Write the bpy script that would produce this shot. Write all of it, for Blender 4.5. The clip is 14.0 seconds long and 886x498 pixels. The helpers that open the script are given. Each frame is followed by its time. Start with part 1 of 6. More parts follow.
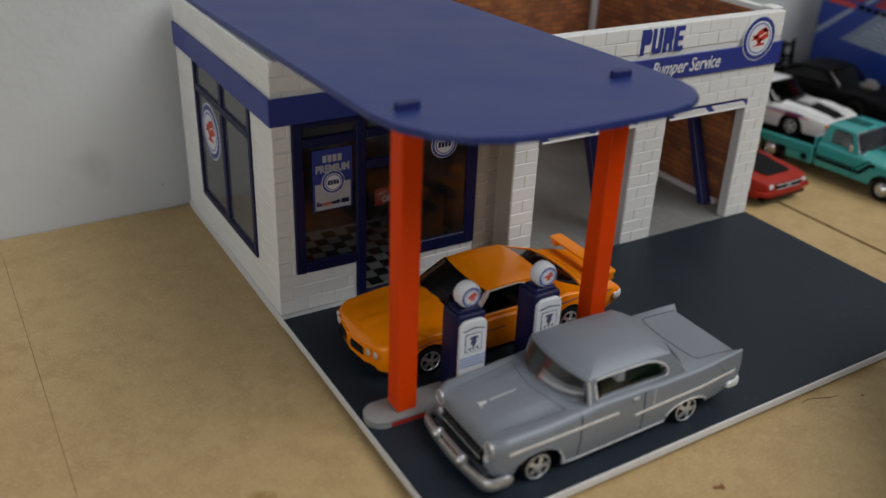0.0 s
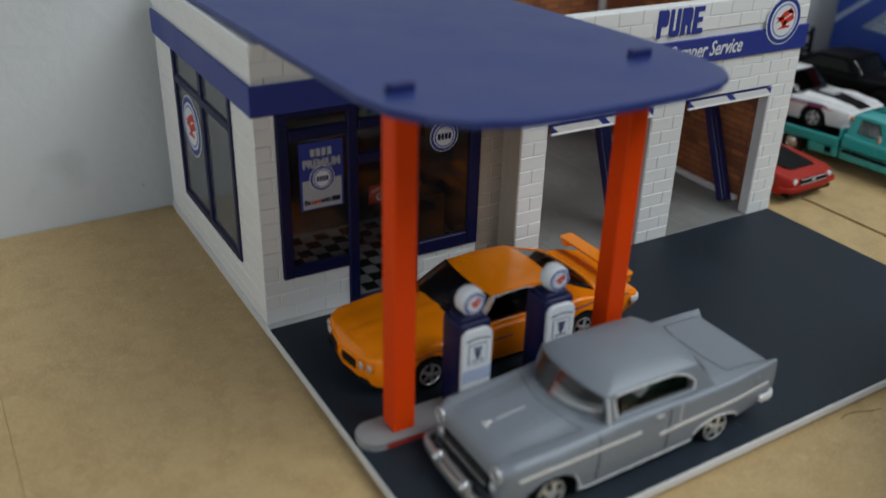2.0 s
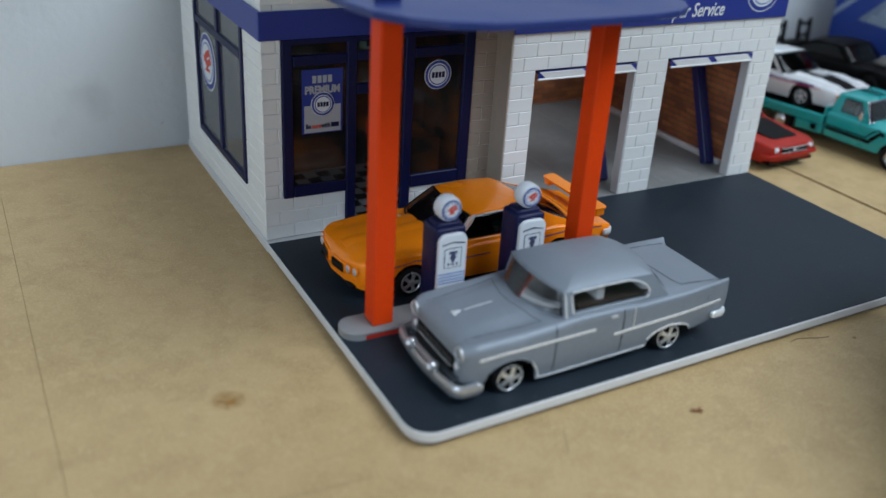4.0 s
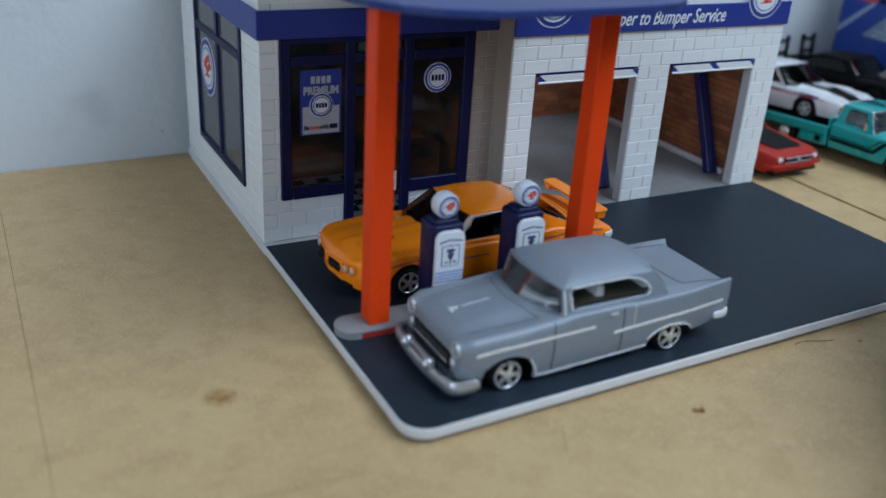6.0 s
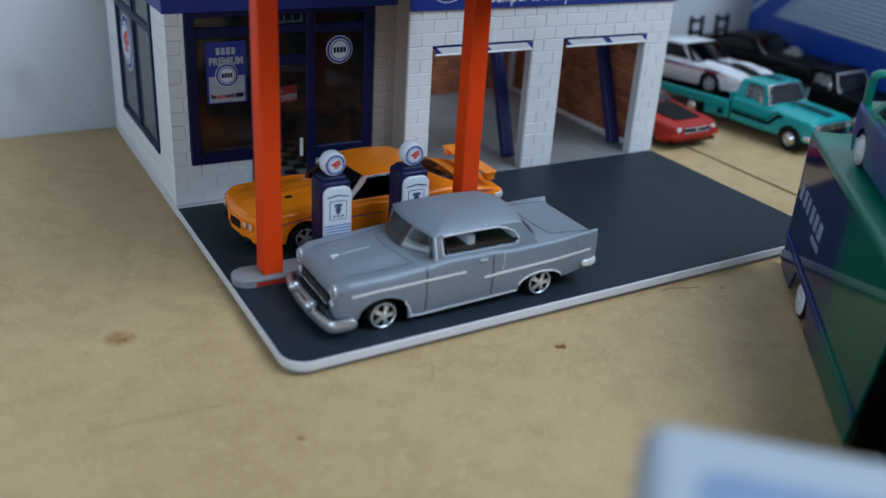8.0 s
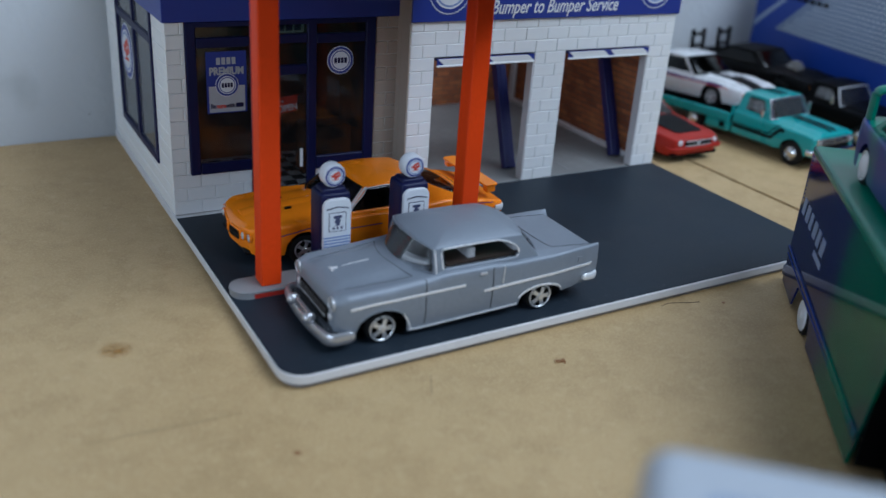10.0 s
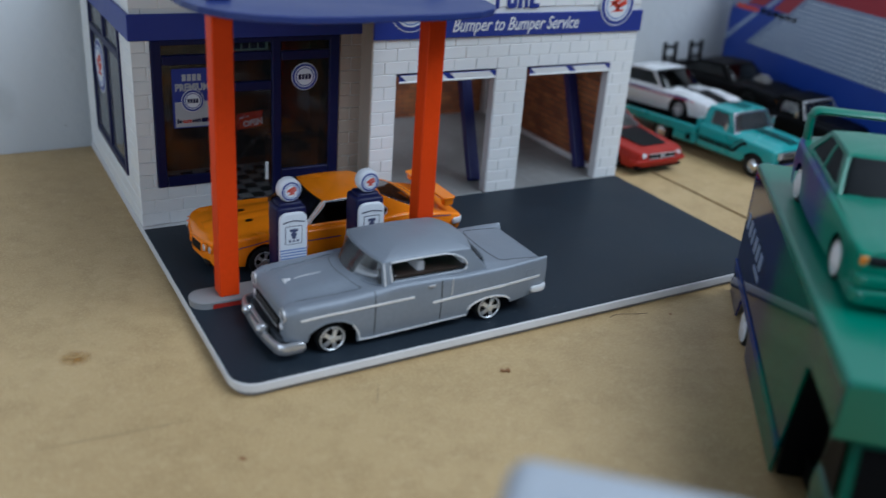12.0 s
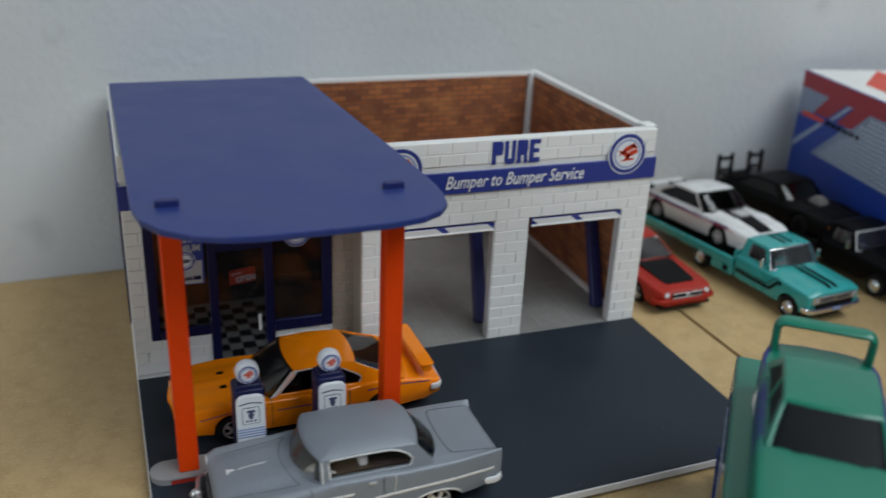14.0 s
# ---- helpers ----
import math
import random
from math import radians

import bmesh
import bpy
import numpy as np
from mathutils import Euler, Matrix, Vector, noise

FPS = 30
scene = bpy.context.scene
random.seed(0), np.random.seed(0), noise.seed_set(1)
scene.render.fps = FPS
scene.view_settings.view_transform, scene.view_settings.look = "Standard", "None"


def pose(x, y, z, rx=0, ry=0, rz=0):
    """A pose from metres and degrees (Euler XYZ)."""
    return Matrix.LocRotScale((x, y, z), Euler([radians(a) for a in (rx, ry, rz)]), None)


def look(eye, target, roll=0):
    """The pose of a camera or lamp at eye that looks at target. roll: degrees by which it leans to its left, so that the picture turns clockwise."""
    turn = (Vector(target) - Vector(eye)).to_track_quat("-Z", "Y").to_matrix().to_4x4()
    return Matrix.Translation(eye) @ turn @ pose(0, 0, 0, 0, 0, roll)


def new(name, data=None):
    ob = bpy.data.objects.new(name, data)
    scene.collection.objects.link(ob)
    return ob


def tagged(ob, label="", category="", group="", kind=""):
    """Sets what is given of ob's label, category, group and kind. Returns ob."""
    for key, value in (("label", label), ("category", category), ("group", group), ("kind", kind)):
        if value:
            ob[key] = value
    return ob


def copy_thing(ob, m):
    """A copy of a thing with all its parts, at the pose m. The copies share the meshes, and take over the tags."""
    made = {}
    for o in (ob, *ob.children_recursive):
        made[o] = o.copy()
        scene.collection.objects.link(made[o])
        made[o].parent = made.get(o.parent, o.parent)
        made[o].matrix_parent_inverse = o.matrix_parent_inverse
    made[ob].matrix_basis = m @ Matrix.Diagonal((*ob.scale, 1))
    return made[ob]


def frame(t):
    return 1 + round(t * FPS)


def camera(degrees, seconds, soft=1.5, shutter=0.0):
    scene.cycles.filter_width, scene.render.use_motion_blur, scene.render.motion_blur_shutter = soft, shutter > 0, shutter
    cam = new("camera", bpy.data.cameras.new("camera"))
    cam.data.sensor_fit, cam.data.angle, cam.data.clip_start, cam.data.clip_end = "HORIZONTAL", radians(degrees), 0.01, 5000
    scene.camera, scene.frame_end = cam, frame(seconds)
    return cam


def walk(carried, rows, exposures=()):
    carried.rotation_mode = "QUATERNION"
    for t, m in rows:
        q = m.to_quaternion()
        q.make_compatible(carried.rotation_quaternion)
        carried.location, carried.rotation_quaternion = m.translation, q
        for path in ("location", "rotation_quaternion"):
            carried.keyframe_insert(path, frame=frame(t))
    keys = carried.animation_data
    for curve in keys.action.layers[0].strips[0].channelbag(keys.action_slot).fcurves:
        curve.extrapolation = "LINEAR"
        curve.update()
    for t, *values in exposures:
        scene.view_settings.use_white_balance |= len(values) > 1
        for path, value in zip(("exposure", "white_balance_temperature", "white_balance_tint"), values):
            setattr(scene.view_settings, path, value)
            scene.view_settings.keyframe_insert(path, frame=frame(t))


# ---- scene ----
# The walk, in centimetres: seconds, eye, target, roll.
CM = 0.01
cam = camera(52.10, 14.0, shutter=0.5)
PATH = [
    (0, (-7.526, -21.324, 13.870), (10.823, 9.074, -4.549), 2.30),
    (0.5, (-7.380, -20.805, 13.753), (10.943, 9.235, -5.269), 2.24),
    (1, (-7.182, -20.804, 13.359), (11.024, 9.335, -5.619), 2.36),
    (1.5, (-6.728, -21.020, 14.021), (11.520, 9.308, -4.614), 1.47),
    (2, (-6.425, -19.708, 12.796), (11.785, 10.862, -5.476), 1.66),
    (2.5, (-6.835, -20.835, 12.044), (11.509, 9.015, -7.256), 2.89),
    (3, (-6.836, -22.288, 11.531), (10.218, 8.788, -7.002), 3.09),
    (3.2, (-7.010, -22.557, 11.942), (10.332, 8.431, -6.470), 3.54),
    (5.5, (-6.716, -22.660, 10.567), (10.803, 9.258, -5.996), 3.53),
    (6, (-6.725, -22.817, 10.757), (10.760, 9.108, -5.828), 3.53),
    (6.5, (-5.789, -25.060, 11.140), (12.538, 6.550, -5.138), 4.57),
    (7, (-5.345, -26.052, 10.500), (12.946, 5.130, -6.622), 3.37),
    (7.5, (-5.588, -25.748, 10.568), (12.775, 5.465, -6.419), 3.52),
    (8, (-5.724, -25.712, 10.802), (12.655, 5.558, -6.062), 3.68),
    (8.5, (-5.767, -25.594, 10.877), (12.678, 5.707, -5.856), 4.22),
    (8.7, (-5.654, -25.772, 11.085), (12.614, 5.583, -5.740), 3.99),
    (11, (-5.619, -25.401, 10.637), (12.964, 6.068, -5.623), 4.33),
    (11.5, (-5.371, -25.711, 10.920), (13.185, 5.713, -5.455), 4.47),
    (12, (-4.902, -26.707, 11.480), (13.580, 4.762, -4.893), 4.39),
    (12.5, (-4.119, -27.942, 12.425), (14.106, 4.040, -3.227), 4.53),
    (12.8, (-3.731, -27.704, 12.873), (13.740, 4.831, -2.497), 4.34),
    (13, (-3.588, -27.344, 12.700), (13.415, 5.430, -2.687), 5.01),
    (13.5, (-2.428, -26.395, 14.845), (12.288, 7.273, -0.962), 3.46),
    (14, (-0.120, -26.845, 15.682), (13.233, 7.416, -0.063), 2.60),
]
EXPOSURES = [(0.0, -0.76, 6600, 9), (1.0, -0.70, 6200, 7), (2.0, -0.66, 6150, 5), (3.0, -0.26, 5830, 3), (5.5, -0.36, 5230, 4), (8.7, -0.45, 5100, 5), (11.0, -0.47, 5200, 7), (12.0, -0.46, 5300, 6), (12.5, -0.16, 5450, 5), (13.5, -0.38, 6050, 6), (14.0, -0.60, 6100, 5)]
walk(cam, [(t, look(Vector(eye) * CM, Vector(target) * CM, roll)) for t, eye, target, roll in PATH], EXPOSURES)
cam.data.dof.use_dof, cam.data.dof.focus_distance, cam.data.dof.aperture_fstop = True, 0.262, 10.5
cam.data.dof.aperture_blades = 7

# ---- light ----
world = bpy.data.worlds.new("world")
scene.world = world
world.use_nodes = True
world.node_tree.nodes["Background"].inputs[0].default_value = (0.70, 0.80, 1.0, 1)
world.node_tree.nodes["Background"].inputs[1].default_value = 0.1


def area_lamp(name, eye, target, sx, sy, watts, colour):
    lamp = bpy.data.lights.new(name, "AREA")
    lamp.shape, lamp.size, lamp.size_y, lamp.energy, lamp.color = "RECTANGLE", sx, sy, watts, colour
    ob = new(name, lamp)
    ob.matrix_world = look(eye, target)
    return tagged(ob, category="lamp", kind="structure")


# daylight from a tall window across the room, and the lamp over the bench
area_lamp("window_daylight", (-1.35, -1.0, 0.62), (0.05, 0.0, 0.03), 1.1, 0.8, 13, (0.90, 0.95, 1.0))
area_lamp("bench_lamp", (0.57, -0.58, 1.00), (0.14, 0.02, 0.05), 1.0, 0.6, 17, (0.98, 0.985, 0.98))

# ---- materials ----
def nodes_of(name):
    m = bpy.data.materials.new(name)
    m.use_nodes = True
    nt = m.node_tree
    return m, nt, nt.nodes["Principled BSDF"]


def add(nt, kind, **values):
    n = nt.nodes.new(kind)
    for k, v in values.items():
        n.inputs[k.replace("_", " ")].default_value = v
    return n


def mix_rgb(nt, fac, a, b, mode="MIX"):
    n = nt.nodes.new("ShaderNodeMix")
    n.data_type, n.blend_type = "RGBA", mode
    for sock, v in ((n.inputs[0], fac), (n.inputs[6], a), (n.inputs[7], b)):
        if isinstance(v, bpy.types.NodeSocket):
            nt.links.new(v, sock)
        elif isinstance(v, (int, float)):
            sock.default_value = v
        else:
            sock.default_value = (*v, 1)
    return n.outputs[2]


def ramp(nt, fac, lo, hi):
    n = nt.nodes.new("ShaderNodeMapRange")
    n.inputs[1].default_value, n.inputs[2].default_value = lo, hi
    nt.links.new(fac, n.inputs[0])
    return n.outputs[0]


def paint(name, colour, rough=0.4, metal=0.0, vary=0.08, grain=900.0, bump=0.02, coat=0.0, spots=0.0, island=0.0, spec=0.5):
    """A painted or moulded surface: broad tone shifts, fine grain, faint relief, a little dust."""
    m, nt, p = nodes_of(name)
    co = nt.nodes.new("ShaderNodeTexCoord").outputs["Object"]
    big = add(nt, "ShaderNodeTexNoise", Scale=55.0, Detail=4.0)
    fine = add(nt, "ShaderNodeTexNoise", Scale=grain, Detail=3.0)
    nt.links.new(co, big.inputs["Vector"]), nt.links.new(co, fine.inputs["Vector"])
    dark = tuple(c * (1 - 1.6 * vary) for c in colour)
    light = tuple(min(1, c * (1 + vary)) for c in colour)
    col = mix_rgb(nt, ramp(nt, big.outputs[0], 0.3, 0.7), dark, light)
    col = mix_rgb(nt, ramp(nt, fine.outputs[0], 0.35, 0.75), col, tuple(c * (1 - vary) for c in colour))
    if spots:
        dust = add(nt, "ShaderNodeTexNoise", Scale=420.0, Detail=1.0)
        nt.links.new(co, dust.inputs["Vector"])
        col = mix_rgb(nt, ramp(nt, dust.outputs[0], 0.70, 0.74), col, tuple(min(1, c + spots) for c in colour))
    if island:
        info = nt.nodes.new("ShaderNodeObjectInfo")
        col = mix_rgb(nt, info.outputs["Random"], col, tuple(c * (1 - island) for c in colour), "MIX")
    nt.links.new(col, p.inputs["Base Color"])
    rr = nt.nodes.new("ShaderNodeMapRange")
    rr.inputs[3].default_value, rr.inputs[4].default_value = max(0.02, rough - 0.08), min(1, rough + 0.10)
    nt.links.new(big.outputs[0], rr.inputs[0]), nt.links.new(rr.outputs[0], p.inputs["Roughness"])
    p.inputs["Metallic"].default_value, p.inputs["Coat Weight"].default_value = metal, coat
    p.inputs["Coat Roughness"].default_value = 0.05
    p.inputs["Specular IOR Level"].default_value = spec
    if bump:
        b = add(nt, "ShaderNodeBump", Strength=bump * 5, Distance=0.0002)
        nt.links.new(fine.outputs[0], b.inputs["Height"]), nt.links.new(b.outputs[0], p.inputs["Normal"])
    return m


def glass(name, tint, rough=0.03, gloss=1.45, haze=0.0):
    """A thin clear sheet: tinted see-through, with a glassy sheen that grows at a slant."""
    m, nt, p = nodes_of(name)
    out = nt.nodes["Material Output"]
    see = nt.nodes.new("ShaderNodeBsdfTransparent")
    see.inputs[0].default_value = (*tint, 1)
    shine = nt.nodes.new("ShaderNodeBsdfGlossy")
    shine.inputs["Roughness"].default_value = rough
    edge = nt.nodes.new("ShaderNodeFresnel")
    edge.inputs[0].default_value = gloss
    mixer = nt.nodes.new("ShaderNodeMixShader")
    nt.links.new(edge.outputs[0], mixer.inputs[0])
    nt.links.new(see.outputs[0], mixer.inputs[1]), nt.links.new(shine.outputs[0], mixer.inputs[2])
    last = mixer
    if haze:
        # milky plastic: a pale diffuse share that stands in for reflections
        scuff_haze = nt.nodes.new("ShaderNodeBsdfDiffuse")
        scuff_haze.inputs[0].default_value = (0.62, 0.64, 0.66, 1)
        last = nt.nodes.new("ShaderNodeMixShader")
        last.inputs[0].default_value = haze
        nt.links.new(mixer.outputs[0], last.inputs[1]), nt.links.new(scuff_haze.outputs[0], last.inputs[2])
    nt.links.new(last.outputs[0], out.inputs[0])
    return m


def two_tone(name, first, second, x0, x1, rough=0.28, axis=0):
    """Enamel that passes from one colour to the other along an axis through a dotted band."""
    m, nt, p = nodes_of(name)
    co = nt.nodes.new("ShaderNodeTexCoord").outputs["Object"]
    sep = nt.nodes.new("ShaderNodeSeparateXYZ")
    nt.links.new(co, sep.inputs[0])
    dots = add(nt, "ShaderNodeTexVoronoi", Scale=900.0)
    big = add(nt, "ShaderNodeTexNoise", Scale=60.0, Detail=3.0)
    nt.links.new(co, dots.inputs["Vector"]), nt.links.new(co, big.inputs["Vector"])
    along = ramp(nt, sep.outputs[axis], x0, x1)
    mid = nt.nodes.new("ShaderNodeMath")
    mid.operation = "MULTIPLY_ADD"
    nt.links.new(dots.outputs["Distance"], mid.inputs[0])
    mid.inputs[1].default_value = 0.5
    nt.links.new(along, mid.inputs[2])
    col = mix_rgb(nt, ramp(nt, mid.outputs[0], 0.45, 0.95), first, second)
    col = mix_rgb(nt, ramp(nt, big.outputs[0], 0.5, 0.75), col, tuple(c * 0.75 for c in first))
    nt.links.new(col, p.inputs["Base Color"])
    p.inputs["Roughness"].default_value, p.inputs["Coat Weight"].default_value = rough, 0.0
    p.inputs["Specular IOR Level"].default_value = 0.28
    return m


def mdf():
    m, nt, p = nodes_of("mdf_board")
    co = nt.nodes.new("ShaderNodeTexCoord").outputs["Object"]
    cloud = add(nt, "ShaderNodeTexNoise", Scale=9.0, Detail=5.0)
    mid = add(nt, "ShaderNodeTexNoise", Scale=140.0, Detail=4.0)
    fibre = add(nt, "ShaderNodeTexNoise", Scale=1500.0, Detail=4.0, Roughness=0.7)
    fleck = add(nt, "ShaderNodeTexVoronoi", Scale=700.0)
    for n in (cloud, mid, fibre, fleck):
        nt.links.new(co, n.inputs["Vector"])
    col = mix_rgb(nt, ramp(nt, cloud.outputs[0], 0.3, 0.7), (0.44, 0.295, 0.13), (0.53, 0.375, 0.18))
    col = mix_rgb(nt, ramp(nt, mid.outputs[0], 0.42, 0.85), col, (0.37, 0.245, 0.105))
    col = mix_rgb(nt, ramp(nt, fibre.outputs[0], 0.45, 0.8), col, (0.60, 0.46, 0.24))
    pale = add(nt, "ShaderNodeTexNoise", Scale=420.0, Detail=3.0)
    nt.links.new(co, pale.inputs["Vector"])
    col = mix_rgb(nt, ramp(nt, pale.outputs[0], 0.55, 0.9), col, (0.57, 0.42, 0.22))
    col = mix_rgb(nt, ramp(nt, fleck.outputs["Distance"], 0.09, 0.0), col, (0.27, 0.185, 0.085))
    nt.links.new(col, p.inputs["Base Color"])
    p.inputs["Roughness"].default_value = 0.55
    b = add(nt, "ShaderNodeBump", Strength=0.25, Distance=0.0003)
    nt.links.new(fibre.outputs[0], b.inputs["Height"]), nt.links.new(b.outputs[0], p.inputs["Normal"])
    return m


def old_brick():
    """Printed brick paper: orange-red courses with pale mortar and dark soot patches."""
    m, nt, p = nodes_of("printed_brick")
    tc = nt.nodes.new("ShaderNodeTexCoord").outputs["Object"]
    mp = nt.nodes.new("ShaderNodeMapping")
    nt.links.new(tc, mp.inputs[0])
    br = nt.nodes.new("ShaderNodeTexBrick")
    br.inputs["Scale"].default_value = 100.0
    br.inputs["Brick Width"].default_value, br.inputs["Row Height"].default_value = 0.62, 0.215
    br.inputs["Mortar Size"].default_value, br.inputs["Mortar Smooth"].default_value = 0.03, 0.3
    br.inputs["Color1"].default_value, br.inputs["Color2"].default_value = (0.42, 0.135, 0.042, 1), (0.20, 0.06, 0.024, 1)
    br.inputs["Mortar"].default_value = (0.13, 0.07, 0.045, 1)
    nt.links.new(mp.outputs[0], br.inputs["Vector"])
    wear = add(nt, "ShaderNodeTexNoise", Scale=90.0, Detail=6.0)
    fine = add(nt, "ShaderNodeTexNoise", Scale=520.0, Detail=4.0)
    soot = add(nt, "ShaderNodeTexNoise", Scale=38.0, Detail=5.0)
    for n in (wear, fine, soot):
        nt.links.new(tc, n.inputs["Vector"])
    col = mix_rgb(nt, ramp(nt, wear.outputs[0], 0.50, 1.05), br.outputs[0], (0.52, 0.22, 0.07))
    col = mix_rgb(nt, ramp(nt, fine.outputs[0], 0.58, 1.0), col, (0.17, 0.06, 0.03))
    col = mix_rgb(nt, ramp(nt, soot.outputs[0], 0.62, 0.80), col, (0.09, 0.05, 0.035))
    col = mix_rgb(nt, ramp(nt, wear.outputs[0], 0.70, 0.82), col, (0.45, 0.38, 0.32))
    nt.links.new(col, p.inputs["Base Color"])
    p.inputs["Roughness"].default_value = 0.6
    return m


def shelf_print():
    """A printed shop interior: dark brown, with orange patches painted for the orange car's reflection."""
    m, nt, p = nodes_of("interior_print")
    co = nt.nodes.new("ShaderNodeTexCoord").outputs["Object"]
    big = add(nt, "ShaderNodeTexNoise", Scale=48.0, Detail=2.0)
    mp = nt.nodes.new("ShaderNodeMapping")
    mp.inputs["Scale"].default_value = (1.0, 1.0, 1.8)
    nt.links.new(co, mp.inputs[0])
    nt.links.new(co, big.inputs["Vector"])
    col = mix_rgb(nt, ramp(nt, big.outputs[0], 0.46, 0.60), (0.035, 0.016, 0.008), (0.34, 0.10, 0.012))
    shade = add(nt, "ShaderNodeTexNoise", Scale=110.0, Detail=4.0)
    nt.links.new(mp.outputs[0], shade.inputs["Vector"])
    col = mix_rgb(nt, ramp(nt, shade.outputs[0], 0.50, 0.72), col, (0.11, 0.07, 0.045))
    nt.links.new(col, p.inputs["Base Color"])
    p.inputs["Roughness"].default_value = 0.45
    return m


def wall_paint():
    m, nt, p = nodes_of("wall_paint")
    co = nt.nodes.new("ShaderNodeTexCoord").outputs["Object"]
    cloud = add(nt, "ShaderNodeTexNoise", Scale=6.0, Detail=5.0)
    fine = add(nt, "ShaderNodeTexNoise", Scale=260.0, Detail=3.0)
    scuff_haze = add(nt, "ShaderNodeTexNoise", Scale=30.0, Detail=6.0)
    for n in (cloud, fine, scuff_haze):
        nt.links.new(co, n.inputs["Vector"])
    col = mix_rgb(nt, ramp(nt, cloud.outputs[0], 0.3, 0.7), (0.54, 0.56, 0.58), (0.61, 0.63, 0.645))
    col = mix_rgb(nt, ramp(nt, scuff_haze.outputs[0], 0.62, 0.8), col, (0.46, 0.48, 0.49))
    nt.links.new(col, p.inputs["Base Color"])
    p.inputs["Roughness"].default_value = 0.6
    b = add(nt, "ShaderNodeBump", Strength=0.5, Distance=0.0008)
    nt.links.new(fine.outputs[0], b.inputs["Height"]), nt.links.new(b.outputs[0], p.inputs["Normal"])
    return m


M_MDF, M_WALL = mdf(), wall_paint()
M_BRICKP = old_brick()
M_WHITE = paint("white_plastic", (0.84, 0.84, 0.83), 0.36, vary=0.02, island=0.04)
M_WHITE2 = paint("white_plastic_plain", (0.78, 0.78, 0.77), 0.4, vary=0.04)
# canopy shade on the white pier and return, painted in as tan
M_TANSHADE = paint("shade_tan_block", (0.40, 0.335, 0.27), 0.45, vary=0.04, island=0.06)
M_TAN = paint("shade_tan_plastic", (0.36, 0.30, 0.24), 0.5, vary=0.05)
M_BLUE = paint("blue_plastic", (0.021, 0.038, 0.18), 0.36, vary=0.04, bump=0.03, spec=0.42)
M_NAVY = paint("navy_plastic", (0.008, 0.010, 0.055), 0.4, vary=0.08, spec=0.25)
M_MINT = paint("pale_green_print", (0.36, 0.46, 0.38), 0.4, vary=0.05)
M_LIFT = paint("lift_blue", (0.014, 0.018, 0.12), 0.4, vary=0.08)
M_STRIPE = paint("blue_print", (0.022, 0.04, 0.26), 0.4, vary=0.03)
M_ORANGE = paint("orange_plastic", (0.74, 0.056, 0.002), 0.42, vary=0.05, spec=0.15)
M_ASPH = paint("asphalt_plastic", (0.020, 0.028, 0.039), 0.5, vary=0.12, grain=1400, bump=0.05, spots=0.010, spec=0.2)
M_RIM = paint("kerb_plastic", (0.70, 0.69, 0.69), 0.45, vary=0.05)
M_ISLE = paint("island_grey", (0.27, 0.27, 0.275), 0.5, vary=0.06)
M_RED = paint("red_plastic", (0.40, 0.025, 0.015), 0.45)
M_CONC = paint("concrete_print", (0.225, 0.225, 0.22), 0.45, vary=0.16, grain=300)
M_BLACK = paint("black_plastic", (0.003, 0.003, 0.0035), 0.45, vary=0.1, spec=0.10)
M_TYRE = paint("tyre_rubber", (0.010, 0.010, 0.010), 0.65, vary=0.1, spec=0.2)
M_CHROME = paint("chrome", (0.72, 0.72, 0.73), 0.18, metal=1.0, vary=0.03, bump=0.0)
M_RIMS = paint("bright_rims", (0.78, 0.79, 0.80), 0.28, metal=0.75, vary=0.03, bump=0.0)
M_SILVER = paint("silver_paint", (0.62, 0.62, 0.63), 0.36, metal=0.4, vary=0.05)
M_TRIM = paint("bright_trim", (0.86, 0.86, 0.87), 0.26, metal=0.30, vary=0.04, bump=0.0)
M_GREYCAR = paint("grey_primer", (0.235, 0.26, 0.30), 0.46, vary=0.05, bump=0.06, metal=0.15)
M_GTO = paint("orange_enamel", (0.94, 0.255, 0.0), 0.24, vary=0.03, coat=0.4, spec=0.25)
M_WCAR = paint("white_enamel", (0.72, 0.72, 0.73), 0.25, vary=0.02, coat=0.6)
M_REDCAR = paint("red_enamel", (0.35, 0.016, 0.007), 0.40, vary=0.04, coat=0.0, spec=0.3)
M_TEAL = paint("teal_enamel", (0.028, 0.32, 0.315), 0.28, vary=0.03, coat=0.5)
M_VANSIDE = two_tone("van_livery", (0.006, 0.012, 0.085), (0.006, 0.115, 0.065), 0.046, 0.060, 0.07)
M_GREENBLUE = two_tone("coupe_livery", (0.010, 0.20, 0.125), (0.012, 0.025, 0.17), 0.022, 0.042)
M_GREEN = paint("green_enamel", (0.009, 0.175, 0.110), 0.33, vary=0.05, coat=0.2)
M_DGREEN = paint("dark_green_enamel", (0.008, 0.10, 0.06), 0.3, vary=0.06, coat=0.3)
M_VANBLUE = paint("van_blue", (0.012, 0.03, 0.13), 0.25, vary=0.1, coat=0.5)
M_PURPLE = paint("purple_print", (0.075, 0.02, 0.17), 0.4)
M_DIAL = paint("printed_face", (0.74, 0.76, 0.80), 0.35, vary=0.03)
M_LBLUE = paint("pale_blue_print", (0.22, 0.30, 0.55), 0.4)
M_REDPRINT = paint("red_print", (0.62, 0.05, 0.02), 0.4, vary=0.04)
M_GAP = paint("panel_gap", (0.055, 0.06, 0.068), 0.8, vary=0.05, spec=0.1)
M_WHITEVINYL = paint("white_vinyl", (0.70, 0.68, 0.67), 0.45)
M_DARKVINYL = paint("dark_vinyl", (0.045, 0.05, 0.05), 0.4)
